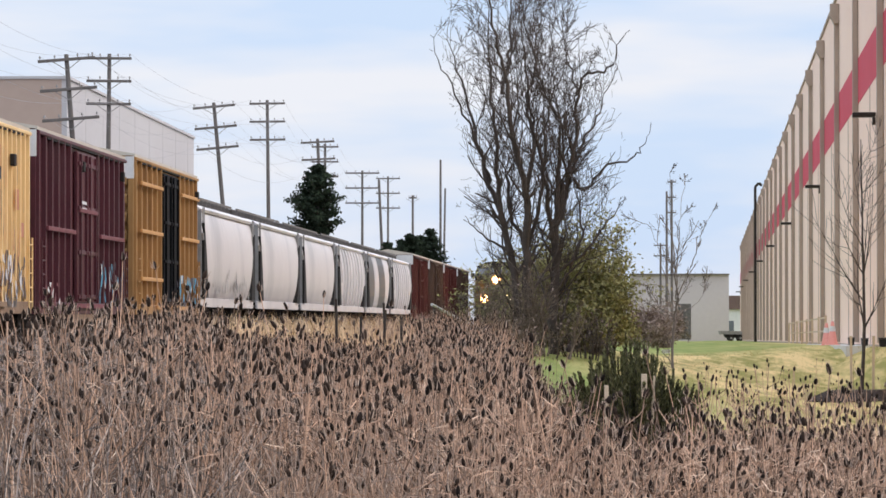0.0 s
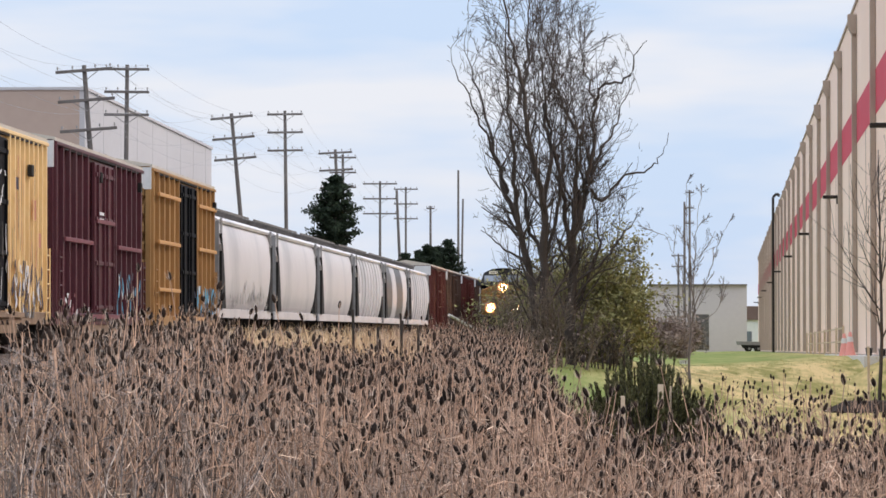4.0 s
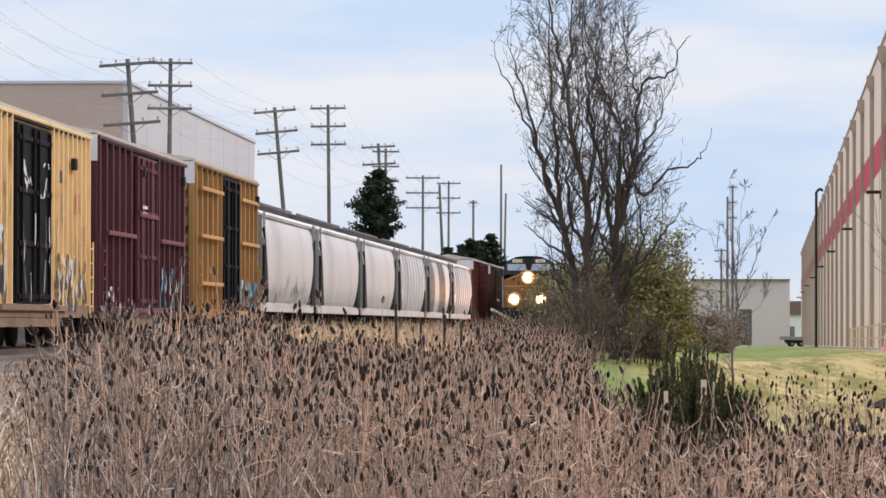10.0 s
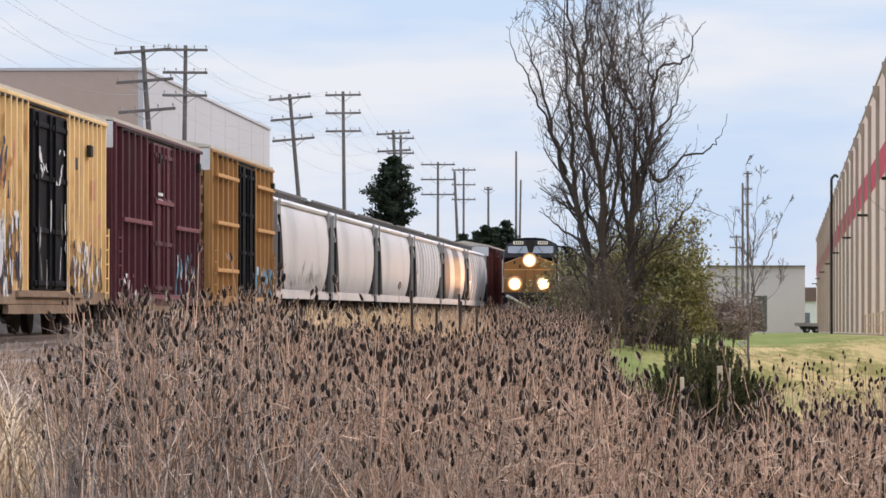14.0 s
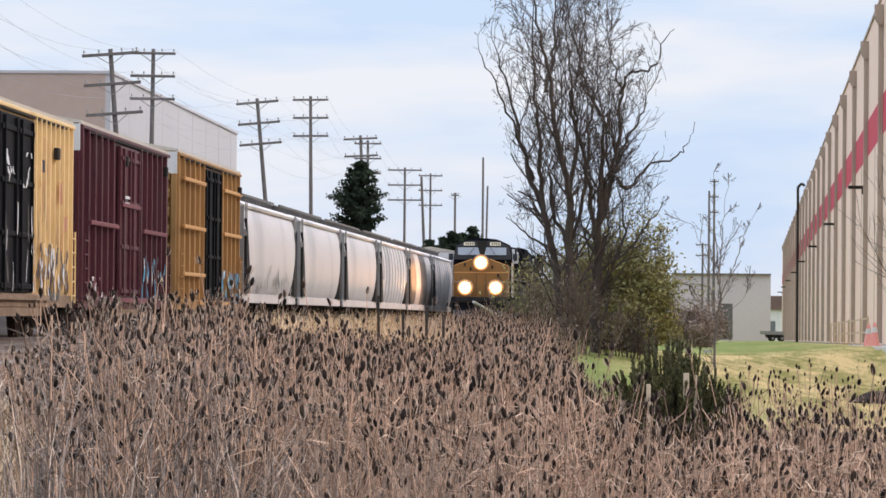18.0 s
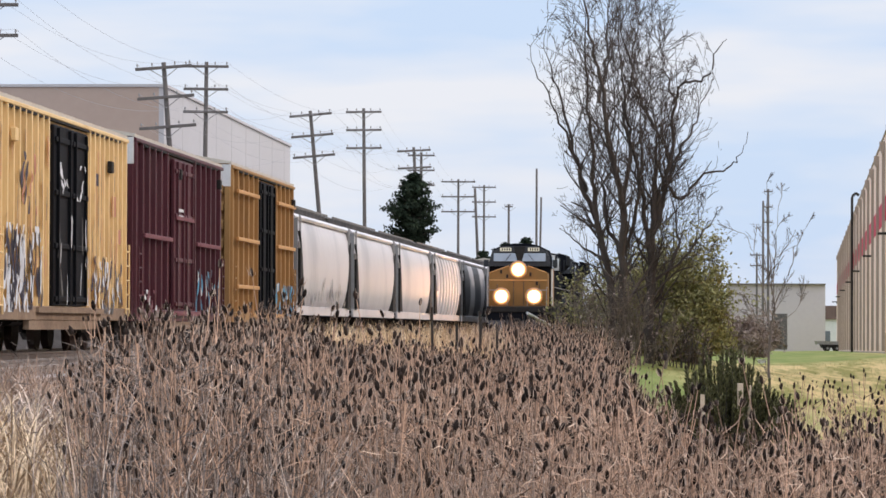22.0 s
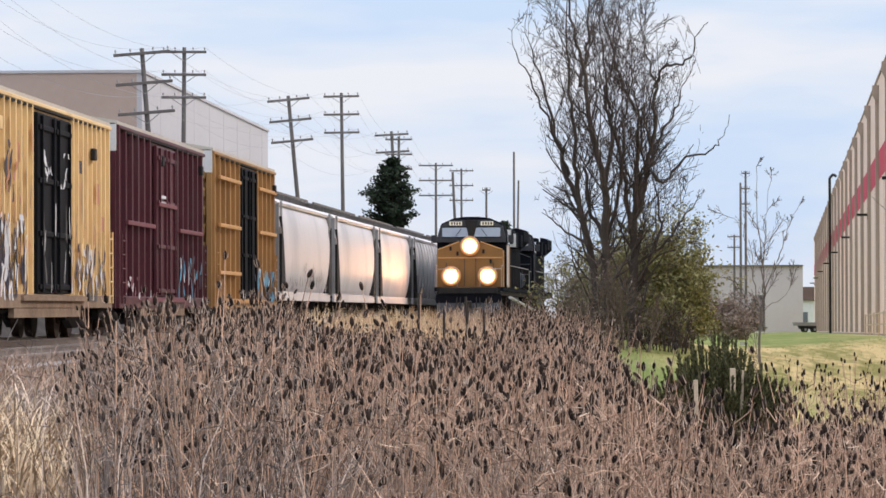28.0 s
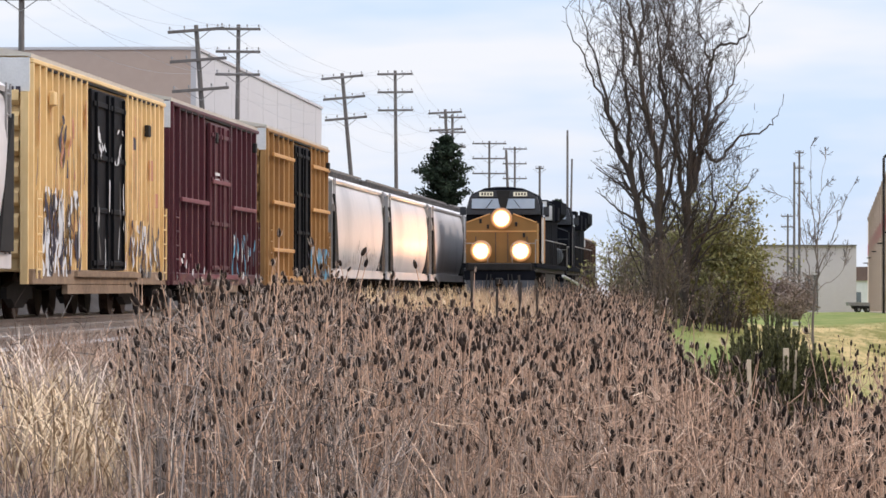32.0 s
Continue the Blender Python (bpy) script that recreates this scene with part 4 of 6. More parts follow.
        part("handrail", rod(pole_bm((s * 1.45, -0.85, 1.5), (s * 1.45, -0.85, 2.55), 0.022), (s * 1.45, -0.85, 2.55), (s * 1.45, 0.9, 2.55), 0.018), M["grey_steel"], e)
        part("handrail_post", pole_bm((s * 0.5, -0.85, 1.5), (s * 0.5, -0.85, 2.4), 0.018), M["grey_steel"], e)
        part("handrail", pole_bm((s * 1.45, -0.85, 2.4), (s * 0.5, -0.85, 2.4), 0.018), M["grey_steel"], e)
        for k in range(4):
            part("step", cube(min(s * 1.15, s * 1.5), max(s * 1.15, s * 1.5), -0.9, -0.62, 0.42 + k * 0.3, 0.46 + k * 0.3), G, e)
        part("step_panel", cube(min(s * 1.1, s * 1.14), max(s * 1.1, s * 1.14), -0.95, -0.6, 0.35, 1.5), B, e)
        part("side_sill", cube(min(s * 1.40, s * 1.52), max(s * 1.40, s * 1.52), -0.9, 21.2, 1.42, 1.6), B, e)
        part("side_handrail", pole_bm((s * 1.48, 4.0, 2.62), (s * 1.48, 21.0, 2.62), 0.02), side_rail, e)
        for k in range(12):
            y = 4.2 + k * 1.5
            part("stanchion", pole_bm((s * 1.48, y, 1.6), (s * 1.48, y, 2.62), 0.02, n=5), M["under"], e)
        for k in range(9):
            y = 5.0 + k * 1.35
            part("hood_door", cube(min(s * 1.10, s * 1.12), max(s * 1.10, s * 1.12), y, y + 1.2, 1.75, 3.5), B, e)
        for y, w, z0, z1 in ((6.3, 1.3, 3.65, 4.35), (10.2, 1.4, 3.5, 4.25), (14.0, 1.5, 3.6, 4.2)):
            q = part("equipment_box", cube(min(s * 1.103, s * 1.5), max(s * 1.103, s * 1.5), y, y + w, z0, z1, 0.02), B, e)
            if lit and y < 12:
                part("pale_plate", cube(min(s * 1.13, s * 1.47), max(s * 1.13, s * 1.47), y - 0.02, y - 0.001, z0 + 0.06, z1 - 0.06), M["white_paint"], q, "pale front plate")
        part("radiator_wing", prism([(s * 1.1, 3.6), (s * 1.52, 3.95), (s * 1.52, 4.5), (s * 1.1, 4.6)], 16.2, 20.6), B, e)
        part("air_tank", pole_bm((s * 1.1, 6.5, 1.1), (s * 1.1, 11.0, 1.1), 0.2, n=12), M["under"], e)
    hl = part("headlight_housing", cube(-0.36, 0.36, -0.06, 0.12, 3.22, 3.64, 0.05), M["under"], e)
    lens(hl, 0, -0.11, 3.43, 0.44)
    part("hood", prism([(-1.1, 1.62), (-1.1, 4.15), (-0.85, 4.45), (0.85, 4.45), (1.1, 4.15), (1.1, 1.62)], 3.91, 20.6), B, e, "dark blue engine hood")
    part("exhaust_stack", cube(-0.35, 0.35, 9.4, 10.6, 4.45, 4.72), M["under"], e)
    part("roof_fan", pole_bm((0, 18.4, 4.45), (0, 18.4, 4.62), 0.8, n=20), M["under"], e)
    part("horn", pole_bm((0.2, 4.6, 4.55), (0.2, 4.1, 4.6), 0.03, 0.08, n=8), M["grey_steel"], e)
    part("horn", pole_bm((-0.1, 4.6, 4.55), (-0.1, 4.1, 4.62), 0.03, 0.09, n=8), M["grey_steel"], e)
    part("frame", cube(-1.4, 1.4, -0.9, 21.2, 1.25, 1.61), M["under"], e)
    part("anticlimber", cube(-1.3, 1.3, -1.05, -0.9, 1.3, 1.6, 0.03), M["under"], e)
    part("front_apron", cube(-1.45, 1.45, -0.98, -0.92, 0.9, 1.29), B, e)
    part("plow", slab([(-1.0, 0.12), (-1.35, 0.15), (-1.02, 0.9), (-0.95, 0.9)], -1.4, 1.4), G, e)
    part("coupler", cube(-0.15, 0.15, -1.6, -0.95, 0.7, 1.0, 0.05), M["under"], e)
    for x in (-0.5, -0.35, 0.35, 0.5):
        part("air_hose", pole_bm((x, -1.12, 1.15), (x * 1.1, -1.25, 0.55), 0.025), M["under"], e)
    part("fuel_tank", prism([(-1.4, 0.55), (-1.4, 1.2), (1.4, 1.2), (1.4, 0.55), (0.9, 0.25), (-0.9, 0.25)], 7.0, 13.8), M["under"], e)
    axles = []
    for y in (2.6, 17.6):
        t = part("truck", cube(-0.8, 0.8, y - 1.4, y + 1.4, 0.7, 1.1), M["under"], e)
        for s in (-1, 1):
            part("side_frame", slab([(y - 2.5, 0.45), (y - 2.5, 0.85), (y - 1.0, 1.0), (y + 1.0, 1.0), (y + 2.5, 0.85), (y + 2.5, 0.45)], s * 1.1 - 0.08, s * 1.1 + 0.08), M["under"], t)
        for dy in (-1.9, 0, 1.9):
            w = part("wheelset", rod(rod(rod(pole_bm((-0.83, 0, 0), (-0.69, 0, 0), 0.53, n=24), (0.69, 0, 0), (0.83, 0, 0), 0.53, n=24), (-0.7, 0, 0), (0.7, 0, 0), 0.1, n=8), (0.83, 0.3, 0.0), (0.86, 0.3, 0.0), 0.06, n=6), M["wheel"], e)
            w.matrix_basis = pose(0, y + dy, 0.53)
            axles.append(w)
    return e, axles


loco, loco_axles = locomotive("locomotive", "yellow-nosed dark blue diesel locomotive with lit headlamps")
loco2, loco2_axles = locomotive("locomotive", "dark blue trailing diesel locomotive with unlit lamps", False)


def loco_y(t):
    return 263.46 - 3.73644 * t + 0.0109942 * t * t - 6.32669e-05 * t ** 3


def motions():
    rows, steps = [], np.arange(0, 32.01, 0.5)
    rows = [(float(t), on_track(loco_x, loco_y(t))) for t in steps]
    walk(loco, rows)
    for w in loco_axles:
        y0 = w.matrix_basis.translation.y
        spins = [(float(t), pose(0, y0, 0.53) @ Matrix.Rotation((loco_y(0) - loco_y(t)) / 0.53, 4, "X")) for t in np.arange(0, 32.01, 0.2)]
        walk(w, spins)
    walk(loco2, [(float(t), on_track(loco_x, loco_y(t) + 22.6)) for t in steps])
    for w in loco2_axles:
        y0 = w.matrix_basis.translation.y
        walk(w, [(float(t), pose(0, y0, 0.53) @ Matrix.Rotation((loco_y(0) - loco_y(t)) / 0.53, 4, "X")) for t in np.arange(0, 32.01, 0.2)])


# ---- small things by the warehouse ----


def guard_rail(x, y, n, gap):
    e = thing("guard_rail", pose(x, y, gz(x, y), 0, 0, -math.degrees(math.atan(WALL_DIR))), "tan timber guard rail at the warehouse foot", "railing")
    for k in range(n):
        part("post", cube(-0.035, 0.035, k * gap - 0.035, k * gap + 0.035, -0.3, 0.95), M["stake"], e)
    for z in (0.42, 0.86):
        part("rail_board", cube(-0.02, 0.02, -0.1, (n - 1) * gap + 0.1, z, z + 0.05), M["stake"], e)


guard_rail(along(WA, 121) - 0.55, 121, 8, 7.5)
for y, c in ((112.5, 0.62), (115.6, 0.70)):
    cone = thing("traffic_cone", pose(along(WA, y) - c, y, gz(along(WA, y) - c, y)), "red traffic cone with a white collar", "traffic cone", "traffic cones")
    part("base", cube(-0.2, 0.2, -0.2, 0.2, 0, 0.04, 0.01), M["red_plastic"], cone)
    part("cone", pole_bm((0, 0, 0.04), (0, 0, 0.72), 0.16, 0.04, n=14), M["red_plastic"], cone)
    part("collar", pole_bm((0, 0, 0.42), (0, 0, 0.58), 0.102, 0.074, n=14), M["white_paint"], cone)
part("apron", cube(-0.75, -0.02, 38, 76, -1.0, 0.22), M["white_paint"], wh, "pale concrete apron")
for y in (107.5, 98.5, 88.5):
    bx = along(WA, y) - 0.25
    bn = thing("bin", pose(bx, y, 1.82 if y > 99 else gz(bx, y)), "small black bin beside the warehouse wall", "bin", "bins")
    part("body", prism([(-0.07, 0), (0.07, 0), (0.09, 0.19), (-0.09, 0.19)], -0.09, 0.09), M["under"], bn)
    part("lid", cube(-0.10, 0.10, -0.10, 0.10, 0.193, 0.22, 0.01), M["under"], bn)
pk = thing("trailer", pose(34.5, 440, gz(34.5, 440), 0, 0, -86), "low flatbed trailer with pale sides and dark wheels", "trailer")
part("bed", slab([(-1.95, 0.78), (-2.05, 1.18), (1.9, 1.12), (1.9, 0.72)], -0.85, 0.85), M["grey_steel"], pk)
part("chassis", slab([(-1.3, 0.38), (-1.5, 0.78), (1.75, 0.72), (1.75, 0.34)], -0.7, 0.7), M["under"], pk)
part("drawbar", pole_bm((0, 1.7, 0.5), (0, 2.7, 0.42), 0.06), M["under"], pk)
for y in (-0.75, 0.35):
    for x in (-0.78, 0.78):
        w = part("wheel", pole_bm((x - 0.1, y, 0.32), (x + 0.1, y, 0.32), 0.32, n=16), M["under"], pk)
        part("rim", pole_bm((x - 0.11, y, 0.32), (x + 0.11, y, 0.32), 0.15, n=10), M["grey_steel"], w)
marker = thing("utility_box", pose(7.15, 120, gz(7.15, 120)), "small low white utility box on the lawn", "utility box")
part("body", cube(-0.12, 0.12, -0.1, 0.1, -0.1, 0.10, 0.01), M["white_paint"], marker)
part("lid", cube(-0.14, 0.14, -0.12, 0.12, 0.103, 0.13), M["white_paint"], marker)
for u, y, top in ((-0.0281, 58, 2.62), (-0.0149, 60, 2.58), (-0.0217, 56, 2.34), (-0.0112, 57, 2.33), (-0.0163, 58, 2.45)):
    x = u * y
    ps = thing("fence_post", pose(x, y, gz(x, y), 0, random.uniform(-3, 3), 0), "thin dark weathered fence post on the bank", "post", "fence posts")
    part("shaft", pole_bm((0, 0, -0.3), (0, 0, top - gz(x, y)), 0.026, 0.02, n=7), M["post_dark"], ps)
arm = thing("leaning_pole", pose(0, 0, 0), "white painted pole fallen against the bank", "pole")
part("shaft", pole_bm((-0.3, 100, 2.92), (1.5, 105, gz(1.5, 105) - 0.05), 0.04, n=8), M["white_paint"], arm)
part("prop", pole_bm((-0.25, 100.2, 2.86), (-0.25, 100.2, gz(-0.25, 100.2) - 0.2), 0.03, n=6), M["pole"], arm)

# ---- poles and wires ----


def utility_pole(x, y, top, arms=3, lean=0.0, arm=2.4, gap=1.22, lamps=False, turn=4.0):
    x -= (top - gz(x, y)) * math.tan(radians(lean))
    base = gz(x, y)
    p = thing("utility_pole", pose(x, y, base, 0, lean, 0), "weathered timber utility pole" + (" with crossarms" if arms else ""), "utility pole", "utility poles")
    h = top - base
    part("shaft", pole_bm((0, 0, -0.5), (0, 0, h), 0.16, 0.105, n=10), M["pole"], p)
    ends = []
    for k in range(arms):
        z = h - 0.25 - k * gap
        a = part("crossarm", cube(-arm / 2, arm / 2, -0.20, -0.09, z - 0.07, z + 0.07, 0.01), M["pole"], p)
        for s in (-1, 1):
            part("brace", pole_bm((s * 0.65, -0.15, z - 0.05), (0, -0.15, z - 0.5), 0.018, n=4), M["grey_steel"], a)
            for u in (0.46, 0.2):
                part("insulator", rod(pole_bm((s * arm * u, -0.145, z + 0.07), (s * arm * u, -0.145, z + 0.2), 0.02, n=5), (s * arm * u, -0.145, z + 0.14), (s * arm * u, -0.145, z + 0.25), 0.055, 0.035, n=6), M["grey_steel"], a)
                ends.append(p.matrix_basis @ Vector((s * arm * u, -0.145, z + 0.25)))
    if lamps:
        part("lamp_arm", pole_bm((0, 0, h - 0.6), (0.6, -0.2, h - 0.4), 0.03), M["grey_steel"], p)
    return p, ends


LINE_A = [utility_pole(-17.44, 173, 15.2, lean=-4.4, arm=2.65, gap=1.38), utility_pole(-13.5, 220, 15.95, lean=-5.2, arm=2.5), utility_pole(-8.9, 265, 16.2, lean=-3.0, arm=2.4),
          utility_pole(-5.35, 312, 15.3, arms=0, lean=-2.5), utility_pole(-2.95, 365, 16.0, arms=1, arm=0.8)]
LINE_B = [utility_pole(-21.9, 148, 17.0), utility_pole(-17.85, 200, 17.25, arm=2.4, lean=0.5), utility_pole(-11.85, 252, 18.1, arm=2.4, lean=-0.7), utility_pole(-9.65, 306, 17.95, arm=2.2),
          utility_pole(-7.55, 350, 17.75, arm=3.2, gap=1.4), utility_pole(-5.95, 405, 19.6, arm=2.6, gap=1.6)]
utility_pole(-0.25, 380, 20.2, arms=0)
utility_pole(0.25, 420, 18.9, arms=0, lean=1.0)
utility_pole(23.85, 390, 18.6, arms=3, arm=0.9, gap=1.6)
utility_pole(23.2, 388, 17.3, arms=0)
utility_pole(25.0, 430, 13.0, arms=2, arm=1.6)


def wires(line):
    for (p, a), (q, b) in zip(line, line[1:]):
        for u, v in zip(a[:: 2], b[:: 2]):
            cu = bpy.data.curves.new("overhead_wire", "CURVE")
            cu.dimensions, cu.bevel_depth, cu.bevel_resolution = "3D", 0.006, 0
            sp = cu.splines.new("POLY")
            sp.points.add(12)
            for k in range(13):
                f = k / 12
                w = u.lerp(v, f)
                sp.points[k].co = (w.x, w.y, w.z - 1.3 * 4 * f * (1 - f), 1)
            cu.materials.append(M["wire"])
            tagged(new("overhead_wire", cu), "thin sagging overhead wire between the poles", "wire", "overhead wires")


wires(LINE_A[:3])
wires(LINE_B[:5])
NEAR = [(None, [e + Vector((-4.05, -52, -0.25)) for e in LINE_B[0][1]]), LINE_B[0]]
wires(NEAR)

# ---- trees ----


def tube_mesh(paths, sides):
    """Tapered tubes; each path is (points, radii)."""
    V, Fc, n0 = [], [], 0
    for pts, rad in paths:
        pts = np.asarray(pts, float)
        d = np.gradient(pts, axis=0)
        d /= np.linalg.norm(d, axis=1, keepdims=True) + 1e-9
        ref = np.where(np.abs(d[:, 2:3]) > 0.9, np.array([[1.0, 0, 0]]), np.array([[0, 0, 1.0]]))
        u = np.cross(d, ref)
        u /= np.linalg.norm(u, axis=1, keepdims=True) + 1e-9
        v = np.cross(d, u)
        k = len(pts)
        a = np.arange(sides) * 2 * np.pi / sides
        ring = pts[:, None] + np.asarray(rad)[:, None, None] * (np.cos(a)[None, :, None] * u[:, None] + np.sin(a)[None, :, None] * v[:, None])
        V.append(ring.reshape(-1, 3))
        i = np.arange(k - 1)[:, None] * sides + np.arange(sides)[None]
        j = np.arange(k - 1)[:, None] * sides + (np.arange(sides)[None] + 1) % sides
        Fc.append(np.stack([i, j, j + sides, i + sides], -1).reshape(-1, 4) + n0)
        n0 += k * sides
    return np.concatenate(V), np.concatenate(Fc)


def grow(rng, start, direction, length, radius, level, out, max_level, up=0.25, wobble=0.16, kids=(5, 8), spread=(0.45, 0.85), shrink=0.55):
    n = max(4, int(5 + length))
    pts, rad = [np.array(start, float)], [radius]
    d = np.array(direction, float)
    d /= np.linalg.norm(d)
    goal = pts[0] + d * length
    for k in range(n):
        d = d + rng.normal(0, wobble, 3) + np.array([0, 0, up * 0.25])
        if level == 0 and k < n - 1:
            to = goal - pts[-1]
            d = d + 0.55 * to / (np.linalg.norm(to) + 1e-9)
        d /= np.linalg.norm(d)
        pts.append(pts[-1] + d * length / n)
        rad.append(max(0.004, radius * (1 - 0.82 * (k + 1) / n)))
    out[level].append((pts, rad))
    if level < max_level:
        m = rng.integers(*kids) if level < 2 else rng.integers(max(2, kids[0] - 2), kids[1])
        for i in range(m):
            f = (0.3 if level == 0 else 0.22) + (0.68 if level == 0 else 0.76) * (i + rng.uniform(0, 1)) / m
            j = min(n, max(1, int(f * n)))
            axis = np.array(pts[j]) - np.array(pts[j - 1])
            axis /= np.linalg.norm(axis)
            side = np.cross(axis, rng.normal(0, 1, 3))
            side /= np.linalg.norm(side) + 1e-9
            a = rng.uniform(*spread)
            nd = axis * math.cos(a) + side * math.sin(a)
            grow(rng, pts[j], nd, length * (shrink if level == 0 else 0.5) * rng.uniform(0.6, 1.15) * (1.15 - 0.5 * f), max(0.004, rad[j] * rng.uniform(0.5, 0.72)), level + 1, out, max_level, up, wobble * 1.1, kids, spread, shrink)


def limb_path(rng, ctrl, radius, wobble, thin=0.008):
    """A smooth bent limb through a few (x, y, z) turning points, tapering to its tip."""
    c = np.asarray(ctrl, float)
    u = np.linspace(0, len(c) - 1, 5 * (len(c) - 1) + 1)
    i = np.clip(u.astype(int), 0, len(c) - 2)
    f = (u - i)[:, None]
    p0, p1, p2, p3 = c[np.maximum(i - 1, 0)], c[i], c[i + 1], c[np.minimum(i + 2, len(c) - 1)]
    pts = 0.5 * (2 * p1 + (p2 - p0) * f + (2 * p0 - 5 * p1 + 4 * p2 - p3) * f * f + (3 * p1 - p0 - 3 * p2 + p3) * f ** 3)
    pts[1:] += rng.normal(0, wobble, (len(pts) - 1, 3))
    w = np.linspace(0, 1, len(pts))
    return pts, np.maximum(thin, radius * (1 - w) ** 0.85)


CROWN_Z = (3.0, 6.0, 7.3, 8.2, 9.2, 10.4, 12.5)
CROWN_LEFT = (0.55, 0.7, 0.48, 0.12, -0.05, 0.3, 0.8)
CROWN_RIGHT = (4.7, 4.45, 4.2, 4.3, 4.25, 3.7, 3.2)


def bent_tree(name, x, y, z, limbs, label, seed, size=1.0, group=""):
    """A bare tree whose main limbs bend through the given (x, z) points; side limbs, branches and twigs grow steeply up from them."""
    rng = np.random.default_rng(seed)
    t = thing(name, pose(x, y, z), label, "tree", group)
    bark = M["bark"] if size == 1.0 else M["brush"]
    out = [[], [], [], []]
    for radius, ctrl in limbs:
        drift = rng.normal(0, 0.28 * size)
        pts, rad = limb_path(rng, [(cx, drift * k, cz) for k, (cx, cz) in enumerate(ctrl)], 0.86 * radius, 0.03 * size, 0.008 * max(size, 0.32))
        out[0].append((pts, rad))
        ln = np.linalg.norm(np.diff(pts, axis=0), axis=1).sum()
        m = int((3.7 if radius > 0.055 else 2.4) * ln) + 2
        for i in range(m):
            f = 0.10 + 0.89 * (i + rng.uniform(0, 1)) / m
            j = min(len(pts) - 1, max(1, int(f * len(pts))))
            axis = pts[j] - pts[j - 1]
            axis = axis / np.linalg.norm(axis)
            side = np.cross(axis, rng.normal(0, 1, 3))
            side /= np.linalg.norm(side) + 1e-9
            a = rng.uniform(0.35, 1.05)
            d = axis * math.cos(a) + side * math.sin(a) + np.array([0, 0, 0.3])
            grow(rng, pts[j], d, rng.uniform(0.7, 2.5) * (1.2 - 0.5 * f) * (1.0 if radius > 0.055 else 0.6) * size, max(0.008 * max(size, 0.32), rad[j] * rng.uniform(0.25, 0.45)), 1, out, 3, 0.22, 0.105, (4, 7), (0.35, 1.0), 0.5)
    # the two trees share one crown: branches end where it ends
    for lv in (1, 2, 3):
        kept = []
        for p, r in out[lv]:
            p = np.asarray(p)
            soft = rng.normal(0, 0.16)
            lo = np.interp(p[:, 2] + z, CROWN_Z, CROWN_LEFT) - x + soft
            hi = np.interp(p[:, 2] + z, CROWN_Z, CROWN_RIGHT) - x + soft
            out_at = np.nonzero((p[:, 0] < lo) | (p[:, 0] > hi))[0]
            n = len(p) if not len(out_at) else int(out_at[0])
            if n >= 3:
                kept.append((p[:n], np.asarray(r)[:n]))
        out[lv] = kept
    for lv, paths in enumerate(out):
        if lv < 2:
            for path in paths:
                v, f = tube_mesh([path], (9, 6)[lv])
                mesh_np(("trunk", "limb")[lv], v, f, bark, t).data.shade_smooth()
        else:
            v, f = tube_mesh([(p, np.maximum(np.asarray(r) * max(size, 0.5), 0.0052 * max(size, 0.32))) for p, r in paths], (4, 3)[lv - 2])
            tagged(mesh_np(("branchwork", "twig_mass")[lv - 2], v, f, bark if lv == 2 else M["twig"], t), "fine leafless twigs", kind="stuff")
    return t


def bare_tree(name, x, y, leaders, label, seed, max_level=3, z=None, kids=(5, 8), group="", spread=(0.25, 0.6), shrink=0.5, up=0.5, wobble=0.09):
    rng = np.random.default_rng(seed)
    z = gz(x, y) if z is None else z
    t = thing(name, pose(x, y, z), label, "tree", group)
    out = [[] for _ in range(max_level + 1)]
    for (bx, by, tx, ty, tz, r) in leaders:
        d = np.array([tx - bx, ty - by, tz])
        grow(rng, (bx, by, -0.2), d, np.linalg.norm(d), r, 0, out, max_level, up=up, wobble=wobble, kids=kids, spread=spread, shrink=shrink)
    for lv, paths in enumerate(out):
        if lv < 2:
            for path in paths:
                v, f = tube_mesh([path], (8, 6)[lv])
                mesh_np(("trunk", "limb")[lv], v, f, M["bark"], t).data.shade_smooth()
        elif paths:
            v, f = tube_mesh(paths, (4, 4, 4, 3, 3)[lv])
            tagged(mesh_np(("", "", "branchwork", "twig_mass", "twig_mass")[lv], v, f, M["bark"] if lv == 2 else M["twig"], t), "fine leafless twigs", kind="stuff")
    return t, out


def leaf_quads(rng, centers, size, flat=0.0):
    k = len(centers)
    a, b = rng.normal(0, 1, (k, 3)), rng.normal(0, 1, (k, 3))
    if flat:
        a[:, 2] *= flat
    a /= np.linalg.norm(a, axis=1, keepdims=True)
    b = np.cross(a, b)
    b /= np.linalg.norm(b, axis=1, keepdims=True) + 1e-9
    s = size * rng.uniform(0.6, 1.4, (k, 1))
    c = np.asarray(centers)
    v = np.stack([c - a * s, c + b * s * 0.5, c + a * s, c - b * s * 0.5], 1).reshape(-1, 3)
    return v, np.arange(k * 4).reshape(-1, 4)


